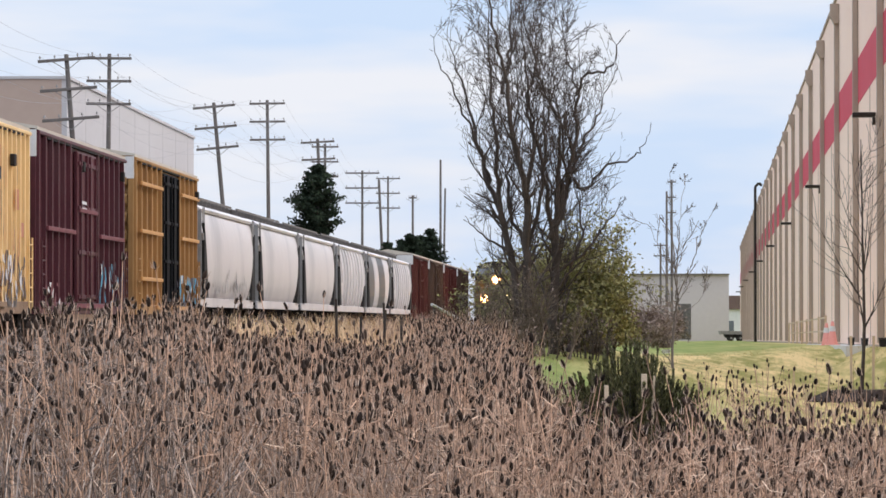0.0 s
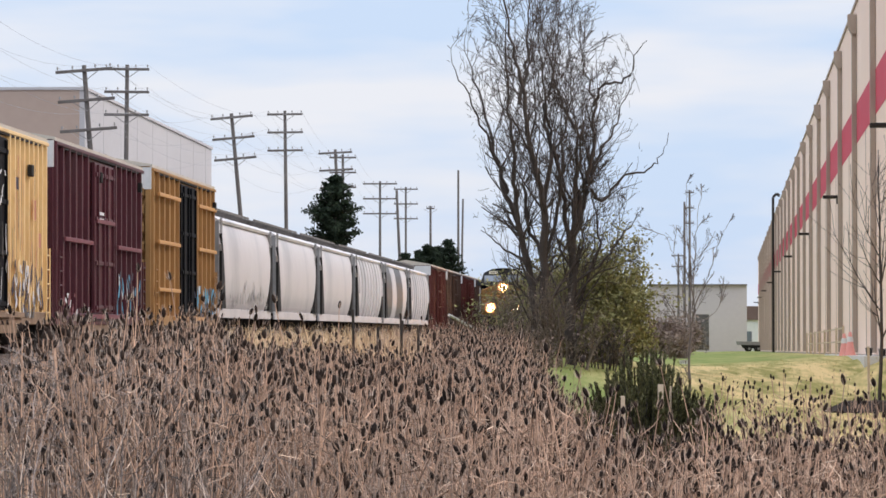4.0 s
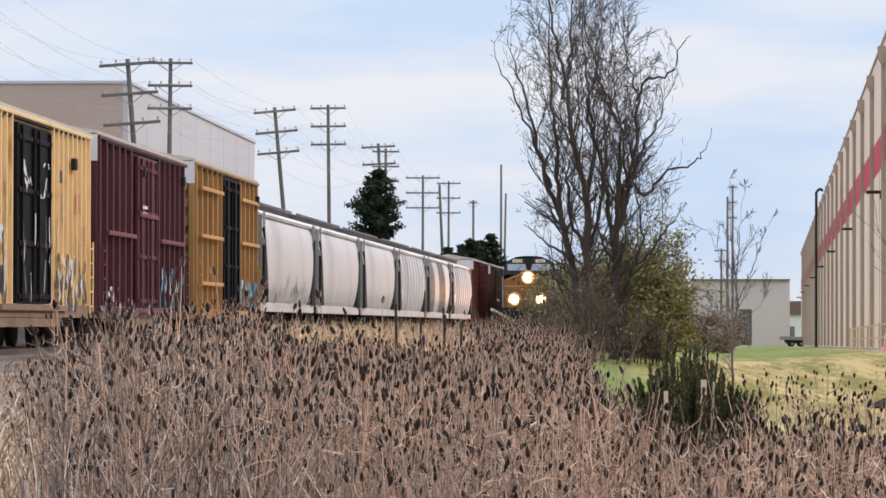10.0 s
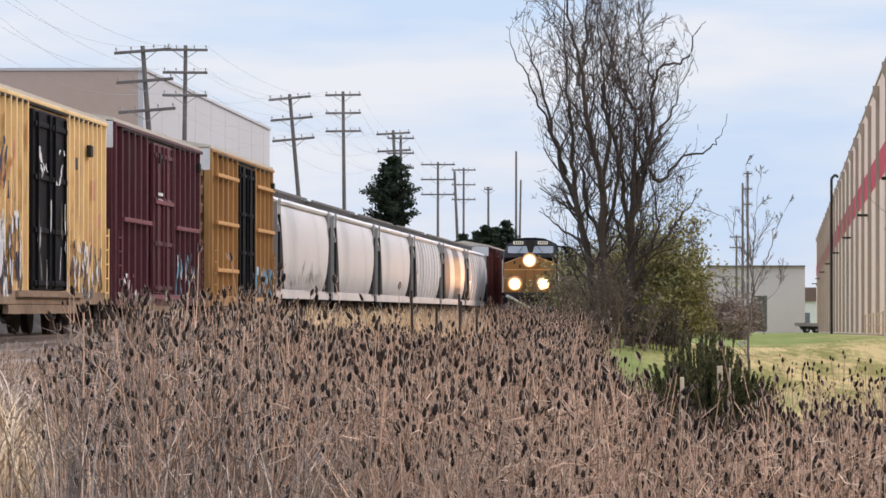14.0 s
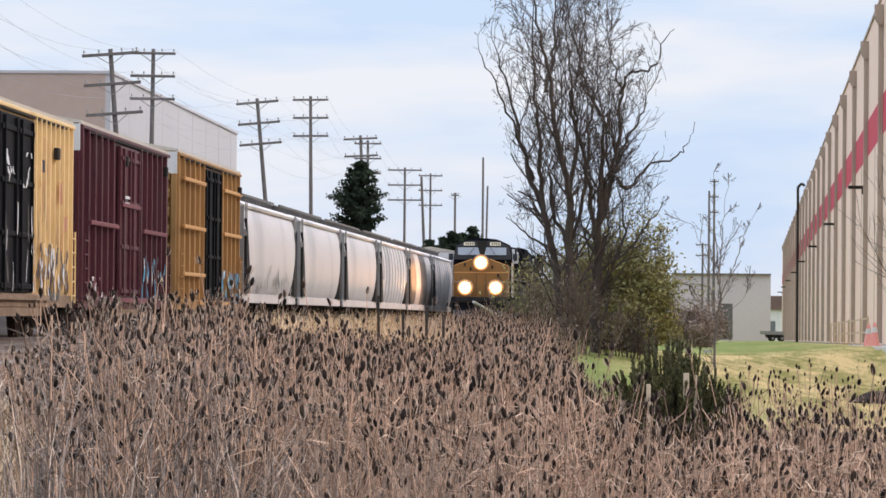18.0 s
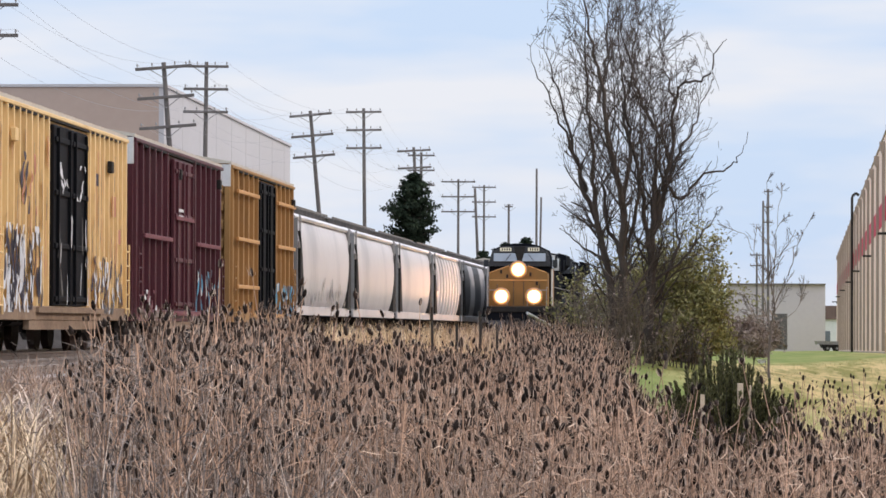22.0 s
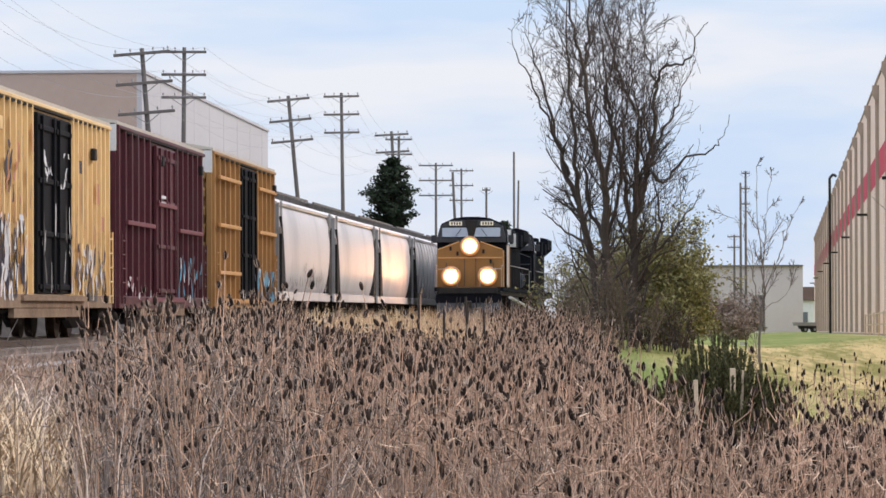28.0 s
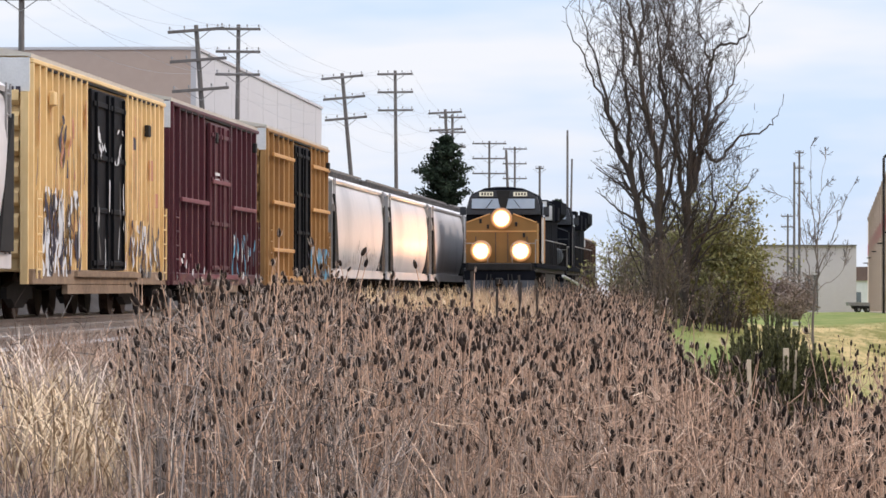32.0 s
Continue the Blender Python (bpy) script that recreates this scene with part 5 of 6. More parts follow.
def shrub(name, x, y, w, d, h, twig_mat, leaf_mat, label, seed, stems=26, leaves=0, leaf=0.06, z=None, levels=2):
    rng = np.random.default_rng(seed)
    z = gz(x, y) if z is None else z
    t = thing(name, pose(x, y, z), label, "shrub")
    out = [[] for _ in range(levels + 1)]
    for i in range(stems):
        a, r = rng.uniform(0, 2 * np.pi), math.sqrt(rng.uniform(0, 1))
        bx, by = 0.5 * w * r * math.cos(a) * 0.75, 0.5 * d * r * math.sin(a) * 0.75
        hh = h * (1 - 0.45 * r * r) * rng.uniform(0.6, 1.05)
        grow(rng, (bx, by, -0.1), (bx * 0.5, by * 0.5, hh), hh * 0.95, 0.010 + 0.006 * h, 0, out, levels, up=0.1, wobble=0.17, kids=(5, 9), spread=(0.4, 1.1))
    for lv, paths in enumerate(out):
        v, f = tube_mesh(paths, (5, 3, 3, 3)[lv])
        tagged(mesh_np(("stem_mass", "twig_mass", "twig_mass", "twig_mass")[lv], v, f, twig_mat, t), kind="stuff")
    if leaves:
        tips = np.concatenate([np.asarray(p[0])[1:] for p in out[-1]])
        c = tips[rng.integers(0, len(tips), leaves)] + rng.normal(0, 0.05 + 0.02 * h, (leaves, 3))
        v, f = leaf_quads(rng, c, leaf)
        tagged(mesh_np("foliage", v, f, leaf_mat, t), kind="stuff")
    return t


# the bare tree clump beside the line
bent_tree("tree", 1.9, 92, 1.75, [
    (0.125, ((-0.04, 0.04), (-0.12, 1.43), (-0.31, 2.75), (-0.76, 4.07), (-1.04, 5.11), (-1.45, 6.57), (-1.80, 7.82))),
    (0.085, ((-0.20, 2.26), (-0.51, 3.51), (-0.59, 4.90), (-0.72, 6.29), (-0.79, 7.54), (-0.97, 9.21))),
    (0.13, ((0.16, 0.04), (0.17, 2.12), (0.10, 3.93), (-0.20, 5.11), (-0.45, 6.71), (-0.76, 8.10), (-0.90, 9.35))),
    (0.075, ((0.13, 3.79), (0.33, 5.04), (0.16, 6.01), (0.38, 7.12), (0.13, 8.10), (0.05, 9.21))),
    (0.055, ((-0.76, 4.07), (-0.97, 4.76), (-1.38, 5.74), (-1.94, 6.85), (-2.20, 7.61))),
    (0.05, ((-0.29, 2.96), (-0.76, 3.38), (-1.24, 3.58))),
    (0.06, ((-0.45, 6.29), (-0.27, 7.26), (-0.20, 8.38), (-0.13, 9.35))),
    (0.07, ((-0.09, 1.71), (0.30, 2.82), (0.55, 4.21), (0.63, 5.32), (0.80, 6.71), (0.71, 8.10))),
    (0.065, ((0.16, 2.40), (-0.29, 3.79), (-0.15, 4.90), (-0.04, 6.29), (-0.12, 7.96))),
    (0.045, ((-0.31, 2.40), (-0.92, 2.82), (-1.37, 3.29))),
], "tall bare multi-stemmed tree at the edge of the lawn", 11)
bent_tree("tree", 2.75, 92.6, 1.75, [
    (0.165, ((-0.01, -0.24), (0.00, 1.43), (0.07, 3.38), (0.14, 4.90), (0.11, 5.81))),
    (0.05, ((0.11, 5.74), (-0.19, 6.29), (-0.43, 7.26), (-0.33, 8.38), (-0.36, 9.21))),
    (0.085, ((0.09, 3.10), (0.25, 4.07), (0.50, 4.97), (0.56, 6.29), (0.34, 7.19), (0.17, 8.17))),
    (0.07, ((0.20, 3.38), (0.45, 4.35), (0.59, 4.83), (1.03, 5.60), (1.36, 6.43), (1.64, 7.10))),
    (0.055, ((0.50, 4.21), (0.75, 3.93), (1.20, 4.49), (1.95, 4.74), (2.28, 5.07), (2.48, 5.60))),
    (0.08, ((0.00, 2.40), (-0.16, 3.65), (-0.43, 5.11), (-0.64, 6.01), (-0.75, 7.54), (-0.91, 8.93))),
    (0.055, ((0.56, 6.29), (0.78, 6.78), (1.28, 6.92), (1.61, 7.54), (1.78, 7.85))),
    (0.06, ((0.06, 1.15), (0.48, 2.26), (0.73, 2.96), (0.61, 3.79), (0.45, 4.42))),
    (0.05, ((0.03, 1.85), (0.84, 2.49), (1.36, 3.21), (1.84, 3.79))),
    (0.045, ((0.02, 1.43), (0.61, 2.10), (1.24, 2.32))),
    (0.06, ((0.06, 2.82), (0.31, 3.79), (0.28, 5.04), (0.06, 6.43), (-0.05, 7.68))),
], "tall bare forked tree with a long side limb", 12)
shrub("shrub", 3.55, 97, 2.4, 2.6, 3.7, M["brush"], M["leaf_spring"], "dense shrub with fresh yellow-green spring leaves", 21, stems=34, leaves=21000, leaf=0.05, z=1.6)
shrub("shrub", 3.85, 96.2, 1.8, 1.8, 2.6, M["brush"], M["leaf_spring"], "low dense shrub with young leaves beside the trees", 36, stems=30, leaves=9000, leaf=0.05, z=1.6)
shrub("shrub", 3.2, 99, 2.6, 2.6, 4.1, M["brush"], M["leaf_spring"], "shrub with sparse yellow-green spring leaves", 22, stems=26, leaves=12000, leaf=0.05, z=1.6)
shrub("shrub", 2.2, 96, 2.6, 2.0, 3.1, M["brush"], M["brown_leaf"], "tangled leafless brush at the foot of the trees", 23, stems=30, leaves=900, leaf=0.04, z=1.7)
shrub("shrub", 2.35, 91, 2.4, 1.0, 2.6, M["brush"], M["brown_leaf"], "grey-brown leafless brush round the trunks", 35, stems=22, leaves=200, leaf=0.035, z=1.6)
shrub("shrub", 1.8, 108, 2.3, 2.5, 3.4, M["brush"], M["leaf_spring"], "thin brush with sparse spring leaves", 24, stems=14, leaves=1500, leaf=0.05, z=1.8)
shrub("shrub", 1.75, 90.3, 1.3, 1.0, 1.1, M["brush"], M["brown_leaf"], "low leafless thicket of thin stems before the trees", 29, stems=26, leaves=500, leaf=0.04, z=1.55)
shrub("shrub", 3.5, 92.2, 1.6, 1.0, 1.6, M["twig"], M["brown_leaf"], "leafless thicket of thin stems beside the trunks", 30, stems=22, leaves=300, leaf=0.04, z=1.55)
shrub("shrub", 1.7, 100, 1.9, 2.0, 2.5, M["brush"], M["leaf_spring"], "tangled brush with a few young leaves on the bank", 27, stems=12, leaves=700, leaf=0.045, z=1.7)
shrub("shrub", 2.3, 106, 2.2, 2.0, 3.4, M["twig"], M["leaf_spring"], "tangled brush with a few young leaves", 28, stems=20, leaves=2600, leaf=0.05, z=1.75)
shrub("shrub", 8.2, 150, 2.2, 3.0, 2.0, M["brown_leaf"], M["brown_leaf"], "rounded brown leafless hedge bush", 25, stems=34, leaves=6000, leaf=0.06)
shrub("shrub", 10.6, 190, 3.8, 4.0, 2.8, M["brown_leaf"], M["brown_leaf"], "rounded brown leafless hedge bush", 25, stems=26, leaves=2500, leaf=0.08)


def conifer(x, y, z0, z1, w, label, seed, limbs=150):
    """A dark evergreen: tapered trunk, limbs and many needle sprays, ragged and gappy."""
    rng = np.random.default_rng(seed)
    base = gz(x, y)
    t = thing("evergreen_tree", pose(x, y, base), label, "tree")
    h = z1 - base
    part("trunk", pole_bm((0, 0, -0.3), (0, 0, h * 0.97), 0.17, 0.03, n=8), M["bark"], t)
    paths, cs = [], []
    lo = z0 - base
    whorls = 9
    for i in range(limbs):
        # limbs sit in whorls, each whorl with a few strong sides, so that the outline is lobed
        k = i % whorls
        f = (k + rng.uniform(0.1, 0.75)) / whorls
        z = lo + (h - lo) * f
        a = rng.uniform(0, 2 * np.pi)
        r = 0.5 * w * np.interp(f, (0, 0.12, 0.3, 0.5, 0.65, 0.8, 0.92, 1), (0.4, 0.68, 1.0, 0.96, 0.76, 0.5, 0.3, 0.08))
        r *= (0.9 + 0.2 * math.sin(2 * a + 2.1 * k + seed)) * rng.uniform(0.55, 1.1)
        root = np.array([0, 0, z - 0.2 * r])
        tip = np.array([r * math.cos(a), r * math.sin(a), z + rng.uniform(-0.05, 0.2) * r + 0.05])
        paths.append(([root, (root + tip) / 2 + [0, 0, -0.05], tip], [0.03, 0.02, 0.006]))
        m = 70
        q = rng.uniform(0.1, 1.04, (m, 1))
        cs.append(root * (1 - q) + tip * q + rng.normal(0, 0.07 + 0.035 * r, (m, 3)) * [1, 1, 0.7])
    v, f = tube_mesh(paths, 4)
    tagged(mesh_np("limb_mass", v, f, M["bark"], t), kind="stuff")
    v, f = leaf_quads(rng, np.concatenate(cs), 0.105)
    tagged(mesh_np("needle_mass", v, f, M["conifer"], t), kind="stuff")
    return t


conifer(-7.2, 215, 7.9, 12.0, 3.4, "dark evergreen tree standing above the train", 31, limbs=210)
conifer(-4.4, 300, 6.0, 9.7, 3.6, "dark evergreen treetop behind the train", 32, limbs=130)
conifer(-3.5, 304, 6.0, 10.0, 3.6, "dark evergreen treetop behind the train", 37, limbs=110)
conifer(-2.6, 302, 6.0, 10.5, 4.2, "dark evergreen treetop behind the train", 33, limbs=150)
conifer(-1.8, 305, 6.0, 10.4, 3.6, "dark evergreen treetop behind the train", 38, limbs=110)
conifer(-1.0, 303, 6.0, 10.9, 3.6, "dark evergreen treetop behind the train", 34, limbs=130)

# young planted trees on the lawn
bent_tree("young_tree", 2.57, 42, gz(2.57, 42), [
    (0.021, ((0.00, 0.01), (0.00, 0.85), (0.00, 1.61), (0.04, 1.86), (0.01, 2.18), (-0.05, 2.75), (-0.04, 3.32))),
    (0.010, ((0.04, 1.86), (0.07, 2.24), (0.09, 2.68), (0.16, 3.22))),
    (0.010, ((0.04, 1.83), (0.22, 2.24), (0.32, 2.56), (0.46, 2.87))),
    (0.009, ((0.01, 1.70), (-0.08, 2.11), (-0.15, 2.43), (-0.24, 2.72))),
    (0.007, ((0.00, 1.61), (-0.11, 1.72), (-0.22, 1.89))),
    (0.007, ((0.02, 1.66), (0.26, 1.80), (0.45, 2.06))),
], "slim bare sapling with forking upright branches", 41, size=0.3, group="young trees")
bare_tree("young_tree", 8.5, 76, [(0, 0, 0.02, 0, 5.5, 0.044)], "slim bare young tree in a mulch ring", 42, max_level=2, kids=(9, 13), group="young trees", spread=(0.5, 0.9), shrink=0.36, up=0.3, wobble=0.05)
mulch = thing("mulch_ring", pose(8.5, 76, gz(8.5, 76)), "low ring of dark mulch round a young tree", "mulch")
mb = bmesh.new()
bmesh.ops.create_cone(mb, cap_ends=True, segments=28, radius1=1.15, radius2=0.7, depth=0.22)
for v in mb.verts:
    v.co += Vector((random.uniform(-0.06, 0.06), random.uniform(-0.06, 0.06), 0.08 + random.uniform(-0.03, 0.03)))
part("mound", mb, M["mulch"], mulch)
for dx in (-0.22, 0.22):
    st = thing("tree_stake", pose(8.5 + dx, 75.9, gz(8.5, 76), 0, 2 * dx, 0), "raw wooden stake beside a young tree", "stake", "tree stakes")
    part("post", cube(-0.025, 0.025, -0.025, 0.025, -0.2, 1.3, 0.005), M["stake"], st)

# the evergreen bush with markers
rngb = np.random.default_rng(51)
bush = thing("bush", pose(1.90, 37.9, gz(1.90, 37.9)), "dark olive broom-like bush with upright shoots", "bush")
paths, quads = [], []
for i in range(460):
    a, r = rngb.uniform(0, 2 * np.pi), math.sqrt(rngb.uniform(0, 1))
    ln = (1.28 - 0.62 * r * r) * rngb.choice((rngb.uniform(0.55, 0.92), rngb.uniform(0.85, 1.12)))
    p0 = np.array([0.22 * r * math.cos(a), 0.22 * r * math.sin(a), 0.0])
    p2 = np.array([0.74 * r * math.cos(a), 0.74 * r * math.sin(a), ln]) + rngb.normal(0, 0.05, 3)
    p1 = (p0 + p2) / 2 + np.array([0.10 * r * math.cos(a), 0.10 * r * math.sin(a), -0.04])
    paths.append(([p0, p1, p2], [0.011, 0.007, 0.003]))
    m = 190
    q = rngb.uniform(0.25, 1.0, (m, 1))
    c = p0 * (1 - q) ** 2 + 2 * p1 * q * (1 - q) + p2 * q * q
    ax = (p2 - p1) / np.linalg.norm(p2 - p1)
    out = rngb.normal(0, 1, (m, 3))
    out /= np.linalg.norm(out, axis=1, keepdims=True)
    d = ax + out * 0.6
    d /= np.linalg.norm(d, axis=1, keepdims=True)
    w = np.cross(d, rngb.normal(0, 1, (m, 3)))
    w *= 0.0115 / (np.linalg.norm(w, axis=1, keepdims=True) + 1e-9)
    e = c + d * rngb.uniform(0.03, 0.065, (m, 1)) * (1.4 - 0.75 * q)
    quads.append(np.stack([c - w, c + w, e + w * 0.4, e - w * 0.4], 1))
v, f = tube_mesh(paths, 4)
tagged(mesh_np("shoot_mass", v, f, M["bark"], bush), kind="stuff")
v = np.concatenate(quads).reshape(-1, 3)
tagged(mesh_np("needle_mass", v, np.arange(len(v)).reshape(-1, 4), M["leaf_bush"], bush), kind="stuff")
for x, y, top, wdt in ((1.565, 35.5, 1.56, 0.020), (2.01, 37.4, 1.65, 0.028), (2.09, 37.45, 1.63, 0.018)):
    st = thing("marker_stake", pose(x, y, gz(x, y), 0, random.uniform(-1.0, 1.0), 0), "pale raw wooden marker stake among the weeds", "stake", "marker stakes")
    part("post", cube(-wdt, wdt, -wdt, wdt, -0.2, top - gz(x, y), 0.004), M["stake"], st)

# ---- weeds ----
LEFT, RIGHT = 0.158, 0.128


def in_field(rng, k, y0, y1):
    y = np.sqrt(rng.uniform(y0 ** 2, y1 ** 2, k))
    x = rng.uniform(-LEFT * y - 0.6, RIGHT * y + 0.6)
    keep = (x > loco_x(y) + 3.0 + 0.9 * np.sin(y * 0.7)) & (rng.uniform(0, 1, k) < 1 - 0.985 * step(29, 37, y + 3 * np.sin(x * 1.7)) * step(0.0, 1.3, x - 0.010 * y)) & (rng.uniform(0, 1, k) > 0.95 * step(24, 29, y) * (np.abs(x / y - 0.052) < 0.017)) & (rng.uniform(0, 1, k) > 0.93 * (x / y < -0.123) * (y < 32))
    return x[keep], y[keep]


def weed_height(x, y):
    """How high the weeds stand: tall on the bank, low by the lawn and at the stone shoulder."""
    edge = 0.3 + 0.7 * step(0.0, 1.7, x - loco_x(y) - 3.0)
    left = 0.55 * step(0.06, 0.105, -x / y) * step(22, 32, y) + 0.42 * step(0.105, 0.125, -x / y) * step(17, 22, y) * (1 - step(22, 32, y)) + 0.5 * step(23, 33, y) * step(0.0, 0.012, -x / y) * (1 - step(0.05, 0.075, -x / y))
    return (1.28 - left - 0.42 * step(22, 35, y) * step(0.2, 1.0, x - 0.010 * y) - 0.56 * step(16, 27, y) * np.exp(-((x / y - 0.047) / 0.022) ** 2)) * edge * (1 + 0.09 * np.sin(x * 2.3 + 0.4 * y) * np.sin(y * 0.83 - 1.1 * x))


def teasels(count, y0, y1, seed):
    rng = np.random.default_rng(seed)
    x, y = in_field(rng, count, y0, y1)
    sparse = rng.uniform(0, 1, len(x)) > 0.96 * step(0.108, 0.13, -x / y)
    x, y = x[sparse], y[sparse]
    k = len(x)
    z = ground_z(x, y)
    h = weed_height(x, y) * rng.uniform(0.5, 1.06, k)
    base = np.stack([x, y, z - 0.05], 1)
    lean = rng.normal(0, 0.10, (k, 2))
    top = base + np.stack([lean[:, 0] * h, lean[:, 1] * h, h], 1)
    segs, heads = [(base, top, 0.0055, 0.003)], [(top, np.stack([lean[:, 0], lean[:, 1], np.ones(k)], 1))]
    for b in range(4):
        keep = rng.uniform(0, 1, k) < (0.85, 0.75, 0.6, 0.45)[b]
        f = rng.uniform(0.45, 0.88, k)[keep, None]
        s0 = base[keep] * (1 - f) + top[keep] * f
        a = rng.uniform(0, 2 * np.pi, keep.sum())
        ln = (h[keep] * rng.uniform(0.16, 0.34, keep.sum()))
        d = np.stack([np.cos(a) * 0.5, np.sin(a) * 0.5, np.full(len(a), 0.9)], 1)
        s1 = s0 + d * ln[:, None] * [0.8, 0.8, 0.55]
        s2 = s1 + d * ln[:, None] * [0.25, 0.25, 0.6]
        segs += [(s0, s1, 0.0035, 0.003), (s1, s2, 0.003, 0.0025)]
        heads.append((s2, d * [0.5, 0.5, 1]))
    # stems
    V, Fc, n0 = [], [], 0
    a = np.arange(3) * 2 * np.pi / 3
    ring = np.stack([np.cos(a), np.sin(a), np.zeros(3)], 1)
    for p, q, r0, r1 in segs:
        m = len(p)
        v = np.concatenate([p[:, None] + ring[None] * r0, q[:, None] + ring[None] * r1], 1)
        f = np.array([[0, 1, 4, 3], [1, 2, 5, 4], [2, 0, 3, 5]])
        V.append(v.reshape(-1, 3))
        Fc.append((f[None] + np.arange(m)[:, None, None] * 6).reshape(-1, 4) + n0)
        n0 += m * 6
    ob = mesh_np("weed_stems", np.concatenate(V), np.concatenate(Fc), M["stem"])
    tagged(ob, "dense dry grey-brown teasel stems", "weeds", kind="stuff")
    # seed heads: spindles with six sides, and a few curved bracts below
    P = np.concatenate([p for p, d in heads])
    D = np.concatenate([d for p, d in heads])
    D = D + rng.normal(0, 0.16, D.shape)
    D /= np.linalg.norm(D, axis=1, keepdims=True)
    m = len(P)
    U = np.cross(D, rng.normal(0, 1, (m, 3)))
    U /= np.linalg.norm(U, axis=1, keepdims=True)
    W = np.cross(D, U)
    ln, rad = rng.uniform(0.034, 0.054, m), rng.uniform(0.0085, 0.0122, m)
    rows = []
    a = np.arange(6) * np.pi / 3
    for u, r in ((0.0, 0.5), (0.3, 1.0), (0.7, 0.92), (1.0, 0.2)):
        rows.append((P + D * (ln * u)[:, None])[:, None] + (rad * r)[:, None, None] * (np.cos(a)[None, :, None] * U[:, None] + np.sin(a)[None, :, None] * W[:, None]))
    v = np.concatenate(rows, 1)
    f = []
    for i in range(3):
        for j in range(6):
            f.append([i * 6 + j, i * 6 + (j + 1) % 6, i * 6 + 6 + (j + 1) % 6, i * 6 + 6 + j])
    ob = mesh_np("teasel_heads", v.reshape(-1, 3), (np.array(f)[None] + np.arange(m)[:, None, None] * 24).reshape(-1, 4), M["head"])
    ob.data.shade_smooth()
    tagged(ob, "dark dry bristly teasel seed heads", "seed heads", kind="stuff")
    V = []
    for i in range(4):
        ang = rng.uniform(0, 2 * np.pi, m)
        o = np.cos(ang)[:, None] * U + np.sin(ang)[:, None] * W
        p1 = P + o * 0.018 + D * 0.008
        p2 = P + o * 0.024 + D * (ln * rng.uniform(0.6, 1.2, m))[:, None]
        s = np.cross(o, D) * 0.0024
        V.append(np.stack([P - s, P + s, p1 + s, p1 - s, p1 - s, p1 + s, p2 + s * 0.3, p2 - s * 0.3], 1))
    v = np.concatenate(V).reshape(-1, 3)
    tagged(mesh_np("teasel_bracts", v, np.arange(len(v)).reshape(-1, 4), M["bract"]), "thin curved pale bracts round the seed heads", "bracts", kind="stuff")


def blades(name, x, y, h, width, mat, label, seed, bend=0.35, category="grass"):
    rng = np.random.default_rng(seed)
    k = len(x)
    p0 = np.stack([x, y, ground_z(x, y) - 0.03], 1)
    a = rng.uniform(0, 2 * np.pi, k)
    d = np.stack([np.cos(a), np.sin(a), np.zeros(k)], 1)
    side = np.stack([-np.sin(a), np.cos(a), np.zeros(k)], 1) * (width * rng.uniform(0.6, 1.4, k))[:, None]
    b = rng.uniform(0, bend, k)[:, None] * h[:, None]
    p1 = p0 + d * b * 0.35 + np.array([0, 0, 1.0]) * h[:, None] * 0.6
    p2 = p0 + d * b + np.array([0, 0, 1.0]) * h[:, None] * rng.uniform(0.8, 1.05, (k, 1))
    v = np.stack([p0 - side, p0 + side, p1 + side * 0.8, p1 - side * 0.8, p2 + side * 0.15, p2 - side * 0.15], 1).reshape(-1, 3)
    f = (np.array([[0, 1, 2, 3], [3, 2, 4, 5]])[None] + np.arange(k)[:, None, None] * 6).reshape(-1, 4)
    return tagged(mesh_np(name, v, f, mat), label, category, kind="stuff")




def teasel_plant(seed):
    """One tall teasel with its own stem, side shoots and bristly heads."""
    rng = random.Random(seed)
    e = thing("teasel", Matrix.Identity(4), "dry brown teasel with dark seed heads on branching stems", "teasel", "single teasels")
    h = rng.uniform(1.0, 1.22)
    bm = pole_bm((0, 0, -0.1), (rng.uniform(-0.06, 0.06), 0, h), 0.006, 0.0035, n=5)
    tips = [(Vector((0, 0, h)), Vector((rng.uniform(-0.15, 0.15), 0, 1)))]
    for k in range(rng.randint(3, 5)):
        a, z = rng.uniform(0, 6.28), h * rng.uniform(0.6, 0.88)
        d = Vector((math.cos(a), math.sin(a), 0))
        p = Vector((0, 0, z)) + d * rng.uniform(0.06, 0.13) + Vector((0, 0, 0.07))
        q = p + d * 0.03 + Vector((0, 0, rng.uniform(0.06, 0.2)))
        rod(rod(bm, (0, 0, z), p, 0.004, 0.0035, n=4), p, q, 0.0035, 0.003, n=4)
        tips.append((q, d * 0.25 + Vector((0, 0, 1))))
    part("stem", bm, M["stem"], e)
    for p, d in tips:
        d.normalize()
        ln, r = rng.uniform(0.038, 0.056), rng.uniform(0.0090, 0.0125)
        hb = rod(rod(pole_bm(p, p + d * ln * 0.3, r * 0.5, r, n=8), p + d * ln * 0.3, p + d * ln * 0.75, r, r * 0.9, n=8), p + d * ln * 0.75, p + d * ln, r * 0.9, r * 0.25, n=8)
        part("seed_head", hb, M["head"], e)
    return e


